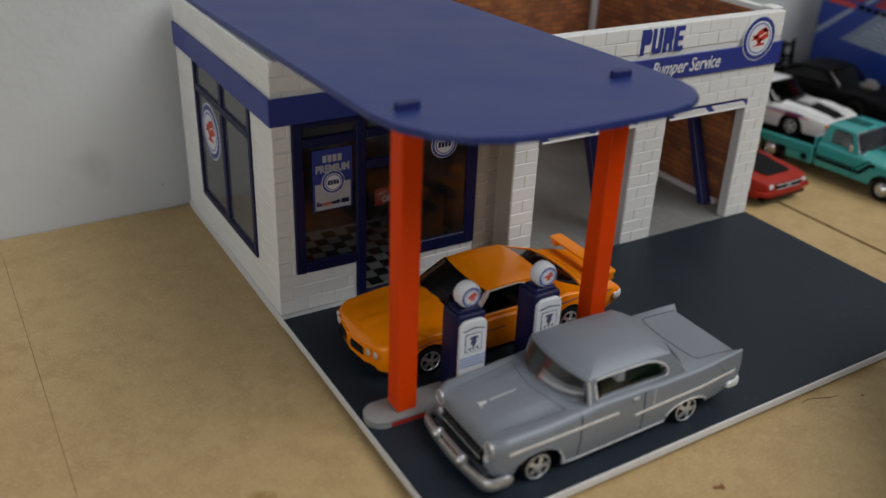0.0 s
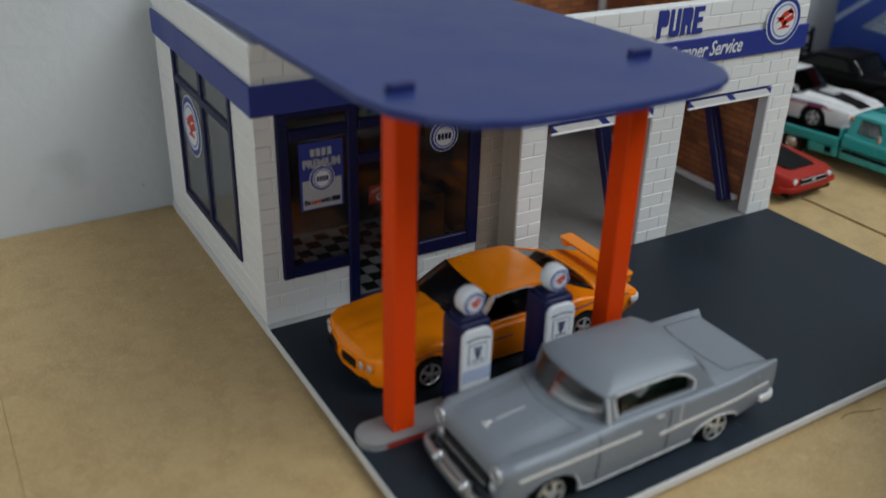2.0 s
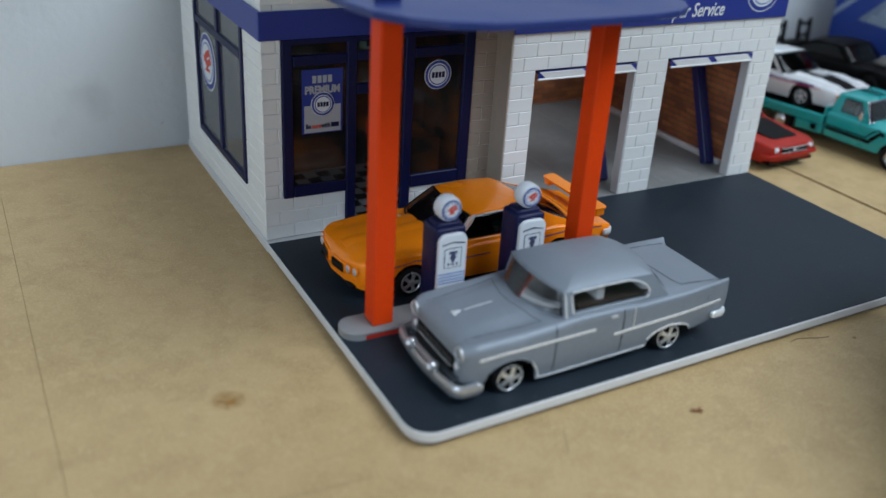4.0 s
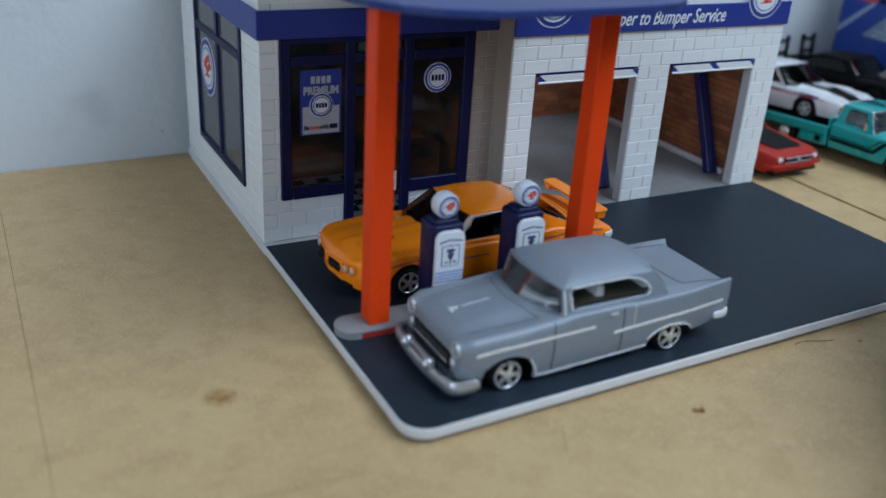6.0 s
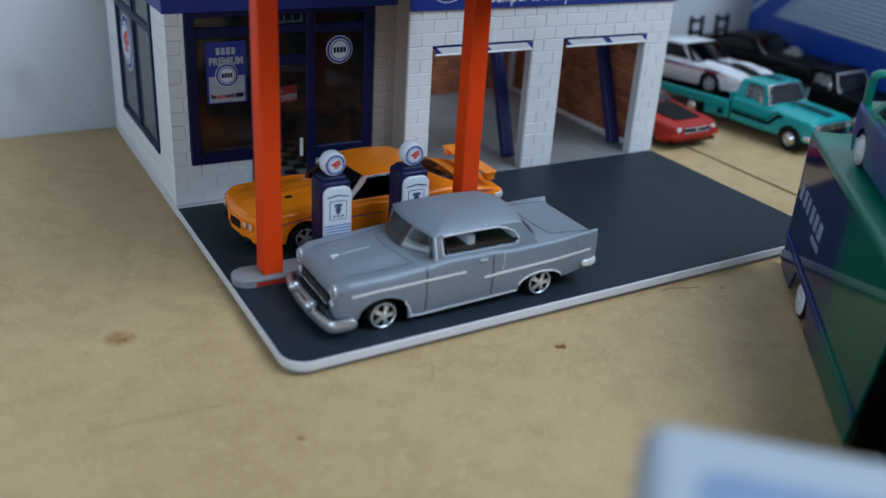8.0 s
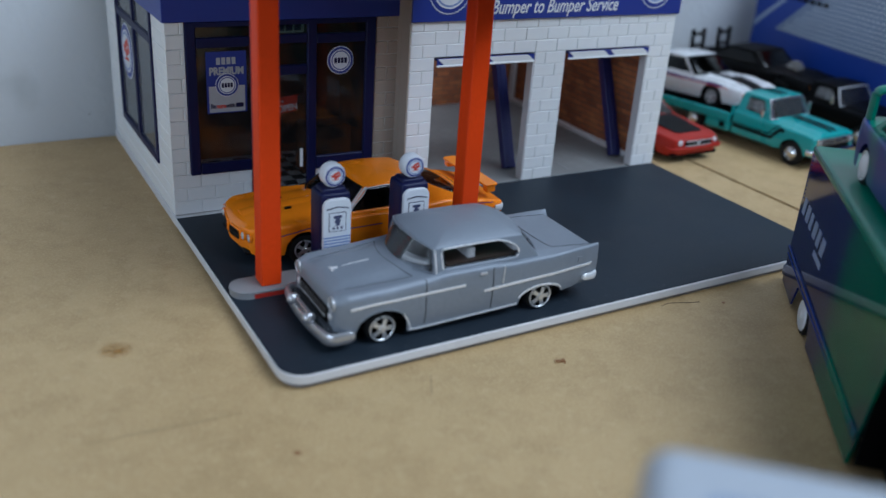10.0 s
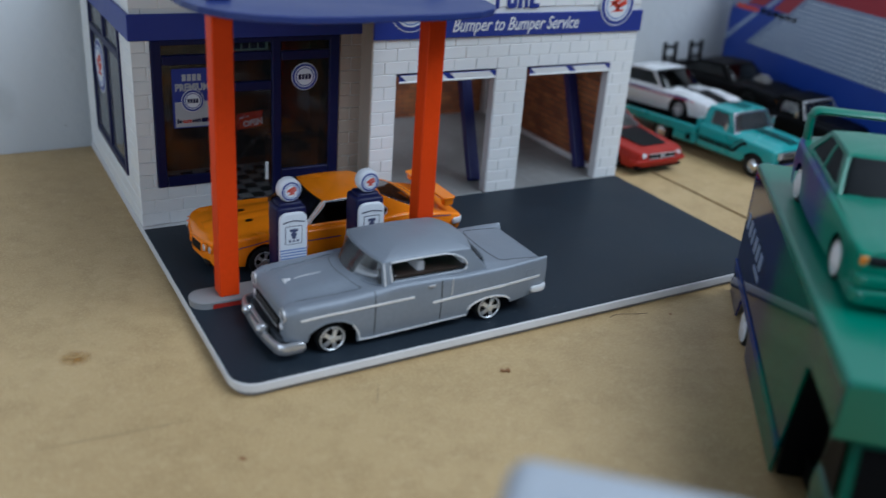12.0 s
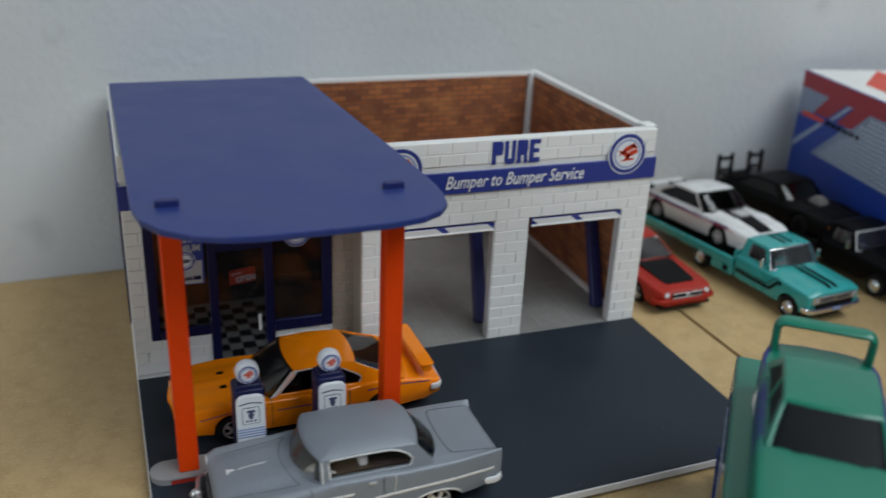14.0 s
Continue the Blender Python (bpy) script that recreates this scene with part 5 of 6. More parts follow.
# red fastback on the bench
red = Car("red_coupe", "red sporty coupe with a matt black bonnet panel", "toy car", at(20.62, -0.32, TABLE, 92), dict(
    plan=[(0.0, 0.95), (0.12, 1.20), (0.5, 1.33), (2.0, 1.38), (4.6, 1.40), (6.6, 1.36), (7.3, 1.2)],
    edge=[(0.0, 0.86), (0.12, 0.98), (0.6, 1.04), (2.4, 1.12), (4.6, 1.18), (6.4, 1.22), (7.3, 1.1)],
    deck=[(0.0, 0.88), (0.12, 1.02), (0.6, 1.12), (2.5, 1.26), (5.8, 1.32), (7.3, 1.2)],
    sill=[(0.0, 0.40), (0.5, 0.28), (6.4, 0.28), (7.3, 0.46)],
    axles=(1.5, 5.8), arch=0.50, axle_z=0.41, wheel_r=0.41, tyre_w=0.34, bulge=0.08,
    glass_x=(2.7, 3.7, 4.9, 6.9), belt=1.18, roof=1.80, belt_w=1.24, roof_w=0.95, crown=0.09, bow=0.28, screen_edge=(0.95, 0.04, 0.94),
    win=dict(v=(0.12, 0.90), a=[(0.12, 3.05), (0.90, 3.80)], b=[(0.12, 5.5), (0.5, 5.2), (0.90, 4.6)])))
red.body(M_REDCAR)
red.cabin(M_REDCAR, M_SMOKE, screen=M_CARGLASS, rear=M_SMOKE)
red.inside(M_BLACK)
red.wheels(rr=0.6, rim=M_SILVER)
red.lamp("headlight", 0.05, 0.92, 0.84, 0.12, M_DIAL, -1, "white headlight", M_CHROME)
part("grille", box(-0.04, 0.08, -0.72, 0.72, 0.74, 0.92, 0.03), M_BLACK, red.ob, "black grille")
part("grille_badge", box(-0.06, -0.02, -0.10, 0.10, 0.79, 0.86, 0.02), M_SILVER, red.ob)
for z in (0.735, 0.915):
    part("grille_trim", box(-0.055, -0.02, -0.70, 0.70, z - 0.012, z + 0.012, 0.004), M_SILVER, red.ob)
red.bumper(-0.02, 0.62, 0.14, 0.06, M_REDCAR, False, 0.4, "red bumper", 0.1)
part("chin_spoiler", box(0.05, 0.45, -1.2, 1.2, 0.26, 0.40, 0.04), M_BLACK, red.ob, "black chin spoiler")
own = bmesh.new()
rows = []
for i in range(13):
    x = 0.5 + 1.95 * i / 12
    w = 0.70 + 0.12 * i / 12 - (0.12 if i in (0, 12) else 0)
    rows.append([own.verts.new((x, u * w, lerp_table(red.s["deck"], x) + 0.012)) for u in (-1, -0.5, 0, 0.5, 1)])
for a, b in zip(rows, rows[1:]):
    for k in range(4):
        own.faces.new((a[k], a[k + 1], b[k + 1], b[k]))
part("bonnet_panel", thick(own, 0.03), M_BLACK, red.ob, "matt black bonnet panel", True)
red.strip("side_stripe", [(1.0, 0.55), (1.95, 0.55)], 0.1, M_BLACK, "", 0.006)


def ramp_truck(name, label, m, colour, stripe, glass_mat, trim, ramp_top):
    """A pickup-based car transporter: cab, flat bed with rails, upright tail ramps."""
    t = Car(name, label, "toy truck", m, dict(
        x0=0.36, plan=[(0.36, 1.28), (0.46, 1.36), (0.8, 1.41), (4.30, 1.42), (4.36, 1.40)],
        edge=[(0.36, 1.30), (0.46, 1.36), (0.8, 1.40), (2.4, 1.46), (4.36, 1.50)],
        deck=[(0.36, 1.36), (0.46, 1.46), (0.8, 1.53), (2.4, 1.59), (4.36, 1.60)],
        valley=[(0.36, 0.0), (0.7, 0.03), (2.2, 0.03), (2.6, 0.0)], snap=[(0.36, 0.35), (4.36, 0.35)], round=[(0.36, 0.10), (4.36, 0.13)],
        sill=[(0.36, 0.62), (0.7, 0.55), (2.2, 0.5), (4.36, 0.5)],
        axles=(1.28,), arch=0.57, axle_z=0.49, wheel_r=0.49, tyre_w=0.34, bulge=0.05,
        glass_x=(2.55, 2.95, 4.20, 4.32), belt=1.50, roof=2.26, belt_w=1.29, roof_w=1.10, crown=0.09, bow=0.16, arch_z=0.02, screen_edge=(0.94, 0.06, 0.90),
        win=dict(v=(0.12, 0.86), a=[(0.12, 2.84), (0.86, 3.12)], b=[(0.12, 3.92), (0.7, 3.92), (0.86, 3.86)])))
    t.body(colour)
    t.cabin(colour, glass_mat, None, screen=M_HAZY, bezel=M_CHROME if trim else M_SILVER)
    t.inside(M_SEAT)
    t.wheels("cap", M_CHROME, 0.55)
    t.wheels("cap", M_CHROME, 0.55, (6.55,), 1.36)
    face = part("grille", box(0.29, 0.42, -1.14, 1.14, 0.98, 1.28, 0.03), M_CHROME, t.ob, "chrome grille surround")
    for y0, y1 in ((-0.80, -0.05), (0.05, 0.80)):
        part("grille_insert", box(0.272, 0.32, y0, y1, 1.03, 1.23, 0.02), M_BLACK, face)
        for k in range(4):
            part("grille_bar", box(0.262, 0.28, y0, y1, 1.055 + 0.045 * k, 1.068 + 0.045 * k), M_SEAT, face)
    t.lamp("headlight", 0.31, 0.98, 1.13, 0.125, M_LENS, -1, "round headlight")
    t.bumper(0.24, 0.74, 0.22, 0.03, M_CHROME if trim else M_BLACK, False, 0.35, "front bumper", 0.12)
    part("valance", box(0.36, 0.6, -1.2, 1.2, 0.50, 0.98, 0.03), colour, t.ob)
    part("plate", box(0.13, 0.16, -0.2, 0.2, 0.70, 0.82), M_LBLUE, t.ob, "blank number plate")
    if stripe:
        for y in (-0.22, 0.10):
            top_line(t, "bonnet_stripe", [(0.48 + 0.1 * k, y + 0.065) for k in range(20)], 0.13, stripe, 0.045)
            part("roof_stripe", box(3.08, 4.1, y, y + 0.13, 2.355, 2.375, 0.004), stripe, t.ob, "black roof stripe")
        t.strip("side_stripe", [(1.75, 1.28), (1.95, 1.28), (2.35, 0.85), (4.3, 0.85)], 0.15, stripe, "black side stripe", 0.006)
        t.strip("side_stripe", [(1.95, 1.40), (2.1, 1.40), (2.5, 0.98), (4.3, 0.98)], 0.05, stripe, "", 0.006)
    for sgn in (-1, 1):
        arm = part("mirror", box(2.74, 2.86, sgn * 1.55 - 0.1, sgn * 1.55 + 0.1, 1.60, 1.94, 0.04), M_CHROME, t.ob, "chrome mirror")
        part("mirror_arm", box(2.78, 2.82, min(sgn * 1.3, sgn * 1.5), max(sgn * 1.3, sgn * 1.5), 1.64, 1.68), M_CHROME, arm)
    bed = part("bed", box(4.50, 11.3, -1.32, 1.32, 1.08, 1.20, 0.03), M_BLACK, t.ob, "dark sloping flat bed", m=at(4.5, 0, 1.14, 0, 0, 2.4) @ at(-4.5, 0, -1.14))
    for sgn in (-1, 1):
        part("rail", box(4.46, 11.3, sgn * 1.42 - 0.09, sgn * 1.42 + 0.09, 0.92, 1.30, 0.04), colour, bed, "bed side rail")
        part("skirt", box(4.46, 5.75, sgn * 1.36 - 0.1, sgn * 1.36 + 0.1, 0.50, 0.91, 0.04), colour, bed)
        part("tool_box", box(4.7, 4.98, sgn * 1.48 - 0.02, sgn * 1.48 + 0.02, 0.62, 0.86, 0.01), M_BLACK, bed)
        ramp_ob = part("tail_ramp", box(11.2, 11.36, sgn * 0.98 - 0.50, sgn * 0.98 - 0.32, 1.2, ramp_top, 0.03), M_BLACK, bed, "black upright ramp")
        box_rows = box(11.2, 11.36, sgn * 0.98 + 0.32, sgn * 0.98 + 0.50, 1.2, ramp_top, 0.03)
        for k in range(4):
            box(11.22, 11.32, sgn * 0.98 - 0.35, sgn * 0.98 + 0.35, 1.2 + (ramp_top - 1.2) * (0.11 + 0.25 * k), 1.2 + (ramp_top - 1.2) * (0.18 + 0.25 * k), 0.02, box_rows)
        part("rungs", box_rows, M_BLACK, ramp_ob)
    part("headboard", box(4.46, 4.56, -1.35, 1.35, 1.2, 1.62, 0.03), colour, bed)
    part("frame", box(2.5, 10.2, -0.6, 0.6, 0.45, 1.07, 0.05), M_BLACK, t.ob, "black chassis rails")
    return t


ramp_truck("teal_ramp_truck", "teal ramp truck with black stripes and chrome grille", at(25.75, -3.0, TABLE, 95), M_TEAL, M_BLACK, M_CARGLASS, M_CHROME, 2.5)
ramp_truck("black_ramp_truck", "black ramp truck with upright tail ramps", at(30.75, -2.35, TABLE, 95), M_BLACK, None, M_CARGLASS, None, 3.5)


def coupe(name, label, m, colour, bonnet, stripe, blower):
    c = Car(name, label, "toy car", m, dict(
        plan=[(0.0, 1.05), (0.1, 1.22), (0.5, 1.34), (2.0, 1.38), (4.6, 1.40), (6.6, 1.34), (7.3, 1.22)],
        edge=[(0.0, 0.84), (0.1, 0.96), (0.6, 1.06), (1.5, 1.16), (2.4, 1.16), (4.6, 1.20), (5.8, 1.28), (7.3, 1.1)],
        deck=[(0.0, 0.80), (0.1, 0.92), (0.6, 1.06), (1.5, 1.20), (2.5, 1.27), (5.8, 1.32), (7.3, 1.2)],
        valley=[(0.0, 0.0), (0.5, 0.03), (2.0, 0.05), (2.7, 0.0)], round=[(0.0, 0.12), (1.5, 0.22), (3.0, 0.16), (7.3, 0.12)],
        sill=[(0.0, 0.34), (0.5, 0.28), (6.4, 0.28), (7.3, 0.46)],
        axles=(1.55, 5.75), arch=0.56, axle_z=0.45, wheel_r=0.46, tyre_w=0.36, bulge=0.08,
        glass_x=(2.70, 3.40, 5.0, 6.7), belt=1.20, roof=1.88, belt_w=1.26, roof_w=1.06, crown=0.10, bow=0.3, screen_edge=(0.95, 0.04, 0.93),
        win=dict(v=(0.10, 0.88), a=[(0.10, 2.98), (0.88, 3.50)], b=[(0.10, 5.80), (0.3, 5.7), (0.88, 4.95)])))
    c.body(colour)
    c.cabin(colour, M_DARKGLASS, screen=M_DARKGLASS, bezel=M_BLACK)
    c.inside(M_BLACK)
    c.wheels("mag", M_SILVER if not blower else M_BLACK, 0.62)
    own = bmesh.new()
    rows = []
    for i in range(13):
        x = 0.14 + 2.5 * i / 12
        w = 0.36 + 0.12 * i / 12
        rows.append([own.verts.new((x, u * w, lerp_table(c.s["deck"], x) + 0.02)) for u in (-1, -0.5, 0, 0.5, 1)])
    for a, b in zip(rows, rows[1:]):
        for k in range(4):
            own.faces.new((a[k], a[k + 1], b[k + 1], b[k]))
    part("bonnet_panel", thick(own, 0.03), bonnet, c.ob, "matt black bonnet panel", True)
    eng = part("engine_scoop", box(1.45, 2.15, -0.28, 0.28, 1.18, 1.44 if blower else 1.34, 0.06, seg=2), M_SEAT if blower else M_SILVER, c.ob, "silver engine scoop", True)
    if blower:
        part("intake", box(1.55, 2.0, -0.2, 0.2, 1.44, 1.58, 0.05, seg=2), M_SEAT, eng, "", True)
        for k in range(4):
            part("rib", box(1.5 + 0.16 * k, 1.55 + 0.16 * k, -0.31, 0.31, 1.25, 1.42, 0.01), M_CHROME, eng)
    for y in (-0.95, 0.95):
        part("headlight", box(-0.04, 0.06, y - 0.2, y + 0.2, 0.66, 0.82, 0.03), M_AMBER if blower or stripe else M_DIAL, c.ob, "square headlight")
    part("grille", box(-0.04, 0.06, -0.7, 0.7, 0.64, 0.80, 0.02), M_BLACK, c.ob)
    part("front_spoiler", box(-0.12, 0.4, -1.25, 1.25, 0.22, 0.46, 0.05), colour, c.ob)
    if stripe:
        c.strip("side_stripe", [(0.9, 1.0), (2.6, 1.03), (5.2, 1.06), (7.0, 1.06)], 0.10, M_PURPLE, "purple side stripe", 0.006)
        c.strip("side_stripe", [(0.7, 0.93), (2.6, 0.95), (5.2, 0.98), (7.0, 0.99)], 0.03, M_REDPRINT, "red pinstripe", 0.006)
    part("tail_spoiler", box(6.9, 7.35, -1.2, 1.2, 1.26, 1.36, 0.04), colour, c.ob)
    return c


coupe("white_race_coupe", "white race coupe with purple stripes and black bonnet", at(25.72, 1.50, TABLE + 1.21, 95, 0, 3.2), M_WCAR, M_BLACK, True, False)
coupe("black_supercharged_coupe", "matt black coupe with a chrome supercharger", at(30.35, 1.85, TABLE + 1.16, 95, 0, 2.6), M_BLACK, M_BLACK, False, True)

# ---- printed carton against the wall ----
M_PRINTBLUE = paint("carton_blue", (0.012, 0.045, 0.30), 0.4, vary=0.08)
M_PRINTRED = paint("carton_red", (0.30, 0.012, 0.025), 0.4, vary=0.06)
M_SLATEBLUE = paint("carton_slate", (0.22, 0.27, 0.38), 0.4, vary=0.1)
M_MESH = paint("carton_mesh", (0.56, 0.60, 0.68), 0.4, vary=0.05)
M_PRINTPALE = paint("carton_pale", (0.30, 0.36, 0.50), 0.4, vary=0.05)
carton = thing("printed_carton", "blue and red printed carton with a pale mesh pattern", "box", at(33.62, 9.9, TABLE, -101.5))
CL, CH, CD = 26.0, 7.05, 9.0
part("carton_body", box(0, CL, 0, CD, 0, CH, 0.05), M_PRINTBLUE, carton, "blue carton")


def on_face(name, outline, material, lift, label="", parent=carton):
    """A printed patch on the carton's long face, given in (along, up)."""
    bm = bmesh.new()
    bm.faces.new([bm.verts.new((x, -lift, z)) for x, z in outline])
    return part(name, thick(bm, 0.006), material, parent, label)


on_face("mesh_field", [(0.05, 4.75), (0.5, 4.95), (1.5, 5.2), (2.58, 6.24), (0.05, 6.24)], M_SLATEBLUE, 0.008)
on_face("mesh_field", [(1.93, 3.25), (CL - 0.1, 3.25), (CL - 0.1, 6.24), (6.0, 6.24), (4.86, 5.25), (4.3, 5.2), (3.8, 4.75)], M_SLATEBLUE, 0.008, "pale mesh panel")
on_face("red_stripe", [(0.02, 6.24), (CL - 0.05, 6.24), (CL - 0.05, 7.04), (0.02, 7.04)], M_PRINTRED, 0.010, "dark red band")
on_face("red_mark", [(1.5, 5.22), (2.8, 5.26), (4.13, 6.24), (2.58, 6.24)], M_PRINTRED, 0.014, "red slanted mark")
on_face("red_mark", [(3.6, 5.25), (4.85, 5.25), (6.0, 6.24), (4.75, 6.24)], M_PRINTRED, 0.014)
on_face("white_line", [(2.95, 5.24), (3.25, 5.24), (4.6, 6.24), (4.3, 6.24)], M_PRINTPALE, 0.018)
on_face("white_line", [(0.03, 3.0), (0.03, 3.35), (2.15, 4.86), (2.5, 4.86)], M_PRINTPALE, 0.018)
on_face("logo_bar", [(0.5, 4.86), (2.42, 4.90), (2.52, 5.12), (0.6, 5.10)], M_REDPRINT, 0.02)
for k in range(6):
    on_face("logo_bar", [(2.68 + 0.5 * k, 4.92), (3.06 + 0.5 * k, 4.92), (3.10 + 0.5 * k, 5.14), (2.72 + 0.5 * k, 5.14)], M_BLACK, 0.02)
bm = None
for r in range(13):
    for k in range(66):
        x, z = 2.3 + 0.32 * k + 0.16 * (r % 2), 3.34 + 0.22 * r
        if z - 3.25 > (x - 2.2) * (0.75 if x < 4.0 else 0.72) - 0.08 or x > CL - 0.6:
            continue
        bm = slab([(x, z), (x + 0.20, z), (x + 0.25, z + 0.08), (x + 0.05, z + 0.08)], 0.012, 0.02, 0, bm)
mesh_ob = part("mesh_print", bm, M_MESH, carton, "pale mesh print", m=pose(0, 0, 0, 90))
tagged(mesh_ob, kind="stuff")
lid = part("carton_lid", box(0.1, CL - 0.1, 0.1, CD - 0.1, CH, CH + 0.02), M_WHITE2, carton, "white lid with red marks")
for x in (0.3, 3.6, 9.5, 12.8):
    part("lid_mark", slab([(x, 3.8), (x + 3.1, 1.2), (x + 5.2, 1.2), (x + 2.1, 3.8)], CH + 0.02, CH + 0.03), M_REDPRINT, lid)

M_VANSTRIPE = two_tone("skirt_livery", (0.014, 0.035, 0.20), (0.010, 0.16, 0.10), 0.050, 0.066, 0.2)

# ---- box truck in the foreground, with a green coupe on its roof ----
A_RZ = -129.6
van = thing("box_truck", "blue to green toy box truck with white wheels", "toy truck", at(15.1, -9.86, TABLE, A_RZ))
VL, VW, VH = 11.85, 3.5, 4.27
flank = [(0, 0.16), (1.5, 0.10), (1.85, 0.80), (3.65, 0.84), (3.95, 0.10), (8.75, 0.08), (9.45, 3.1), (9.7, 3.22), (VL, 3.28), (VL, VH - 0.06), (0, VH - 0.06)]
part("side_panel", slab(flank, 0, 0.06), M_VANSIDE, van, "blue to green printed side", m=pose(0, 0.06 * CM, 0, 90))
part("side_panel", slab(flank, 0, 0.06), M_VANSIDE, van, "", m=pose(0, VW * CM, 0, 90))
roof = part("roof", box(-0.01, VL + 0.03, -0.02, VW + 0.02, VH - 0.30, VH - 0.005, 0.13, seg=4), M_GREEN, van, "plain green roof", True)
part("front_panel", box(VL - 0.12, VL + 0.028, 0.0, VW, 3.1, VH - 0.1, 0.05, seg=2), M_GREEN, van, "green over-cab panel")
part("rear_door", box(0.01, 0.07, 0.07, VW - 0.07, 0.6, VH - 0.2), M_VANBLUE, van, "dark blue rear door")
part("box_floor", box(0.07, 8.95, 0.07, VW - 0.07, 0.86, 0.92), M_BLACK, van)
part("box_bulkhead", box(9.0, 9.1, 0.07, VW - 0.07, 0.3, VH - 0.25), M_BLACK, van)
part("overhang_floor", box(9.1, VL - 0.1, 0.07, VW - 0.07, 3.12, 3.2), M_DGREEN, van)
for k in range(11):
    part("rivet", cyl(0.03, 0.03, 0.02, Matrix.Translation((0.15, -0.0, VH - 0.30 - 0.12 * k)) @ Matrix.Rotation(radians(90), 4, "X"), 8), M_VANBLUE, van)
for k, w in enumerate((0.30, 0.34, 0.26, 0.34, 0.30, 0.34)):
    x, z = 0.35 + 0.53 * k, 2.42 - 0.02 * k
    part("side_bar", slab([(x, z), (x + w, z), (x + w + 0.1, z + 0.46), (x + 0.1, z + 0.46)], 0, 0.012), M_PRINTPALE, van, "pale logo bar", m=pose(0, -0.001 * CM, 0, 90))
part("side_bar", slab([(2.5, 2.05), (3.4, 2.02), (3.42, 2.18), (2.52, 2.2)], 0, 0.012), M_PRINTPALE, van, "", m=pose(0, -0.001 * CM, 0, 90))
bm = slab([(-0.03, 1.12), (8.9, 0.86), (8.92, 0.95), (-0.03, 1.24)], 0, 0.05, 0.01)
slab([(-0.03, 0.95), (8.85, 0.72), (8.87, 0.77), (-0.03, 1.02)], 0, 0.03, 0.005, bm)
part("skirt", bm, M_VANSTRIPE, van, "blue skirt moulding", m=pose(0, -0.002 * CM, 0, 90))
part("rear_bumper", box(-0.42, 0.0, 0.03, VW - 0.03, 0.17, 0.50, 0.05), M_VANBLUE, van, "dark blue rear bumper")
part("chassis", box(0.3, 11.4, 0.6, VW - 0.6, 0.25, 0.84, 0.04), M_BLACK, van)
cab = part("cab", box(10.72, 12.4, 0.2, VW - 0.2, 0.45, 1.9, 0.18, seg=3), M_DGREEN, van, "green cab", True)
own = bmesh.new()
for p in ((10.72, 0.3, 1.8), (10.72, VW - 0.3, 1.8), (12.25, 0.28, 1.8), (12.25, VW - 0.28, 1.8), (10.72, 0.42, 3.1), (10.72, VW - 0.42, 3.1), (11.65, 0.45, 3.1), (11.65, VW - 0.45, 3.1)):
    own.verts.new(p)
bmesh.ops.convex_hull(own, input=own.verts)
top = part("cab_top", own, M_DGREEN, van)
own = bmesh.new()
own.faces.new([own.verts.new(p) for p in ((12.22, 0.5, 1.98), (12.22, VW - 0.5, 1.98), (11.78, VW - 0.58, 2.95), (11.78, 0.58, 2.95))])
part("windscreen", thick(own, 0.05), M_BLACK, top, "dark windscreen")
own = bmesh.new()
own.faces.new([own.verts.new(p) for p in ((10.9, 0.30, 2.0), (12.0, 0.28, 2.0), (11.6, 0.40, 2.9), (10.9, 0.40, 2.9))])
part("side_window", thick(own, 0.05), M_BLACK, top)
for x in (2.95, 11.2):
    for y, a in ((0.02, 90), (VW - 0.02, -90)):
        wheel = part("wheel", cyl(0.52, 0.52, 0.42, Matrix.Translation((0, 0, -0.42)), 28, 0.05), M_TYRE, van, "", True, at(x, y, 0.52) @ pose(0, 0, 0, a))
        part("rim", cyl(0.44, 0.38, 0.06, Matrix.Translation((0, 0, -0.01)), 24, 0.015), M_DIAL, wheel, "white rim", True)
        part("hub", cyl(0.14, 0.1, 0.05, Matrix.Translation((0, 0, 0.04)), 12), M_RIM, wheel)

wagon = Car("green_coupe", "green sports coupe with blue flanks and rear wing", "toy car", at(15.1, -9.86, TABLE + VH - 0.005, A_RZ) @ at(8.95, 1.78, 0, 180), dict(
    plan=[(0.0, 1.10), (0.12, 1.24), (0.6, 1.32), (4.0, 1.36), (6.8, 1.32), (7.4, 1.18)],
    edge=[(0.0, 1.00), (0.1, 1.10), (0.5, 1.18), (2.4, 1.28), (5.0, 1.34), (7.4, 1.30)],
    deck=[(0.0, 1.04), (0.1, 1.16), (0.5, 1.27), (2.4, 1.40), (5.6, 1.44), (7.4, 1.36)],
    valley=[(0.0, 0.0), (0.5, 0.02), (2.4, 0.03), (2.8, 0.0), (7.4, 0.0)],
    sill=[(0.0, 0.22), (0.5, 0.2), (6.8, 0.22), (7.4, 0.34)],
    axles=(1.30, 5.95), arch=0.52, axle_z=0.45, wheel_r=0.46, tyre_w=0.36, bulge=0.03,
    glass_x=(2.70, 3.55, 5.35, 6.3), belt=1.32, roof=2.04, belt_w=1.18, roof_w=0.94, crown=0.08, bow=0.24, screen_edge=(0.93, 0.04, 0.91),
    win=dict(v=(0.12, 0.86), a=[(0.12, 3.12), (0.86, 3.74)], b=[(0.12, 5.80), (0.86, 5.20)], mid=(4.43, 4.58))))
wagon.body(M_GREENBLUE)
wagon.cabin(M_GREEN, M_SCREEN)
wagon.inside(M_BLACK)
wagon.wheels("cap", M_RIM, 0.78)
own = bmesh.new()
rows = []
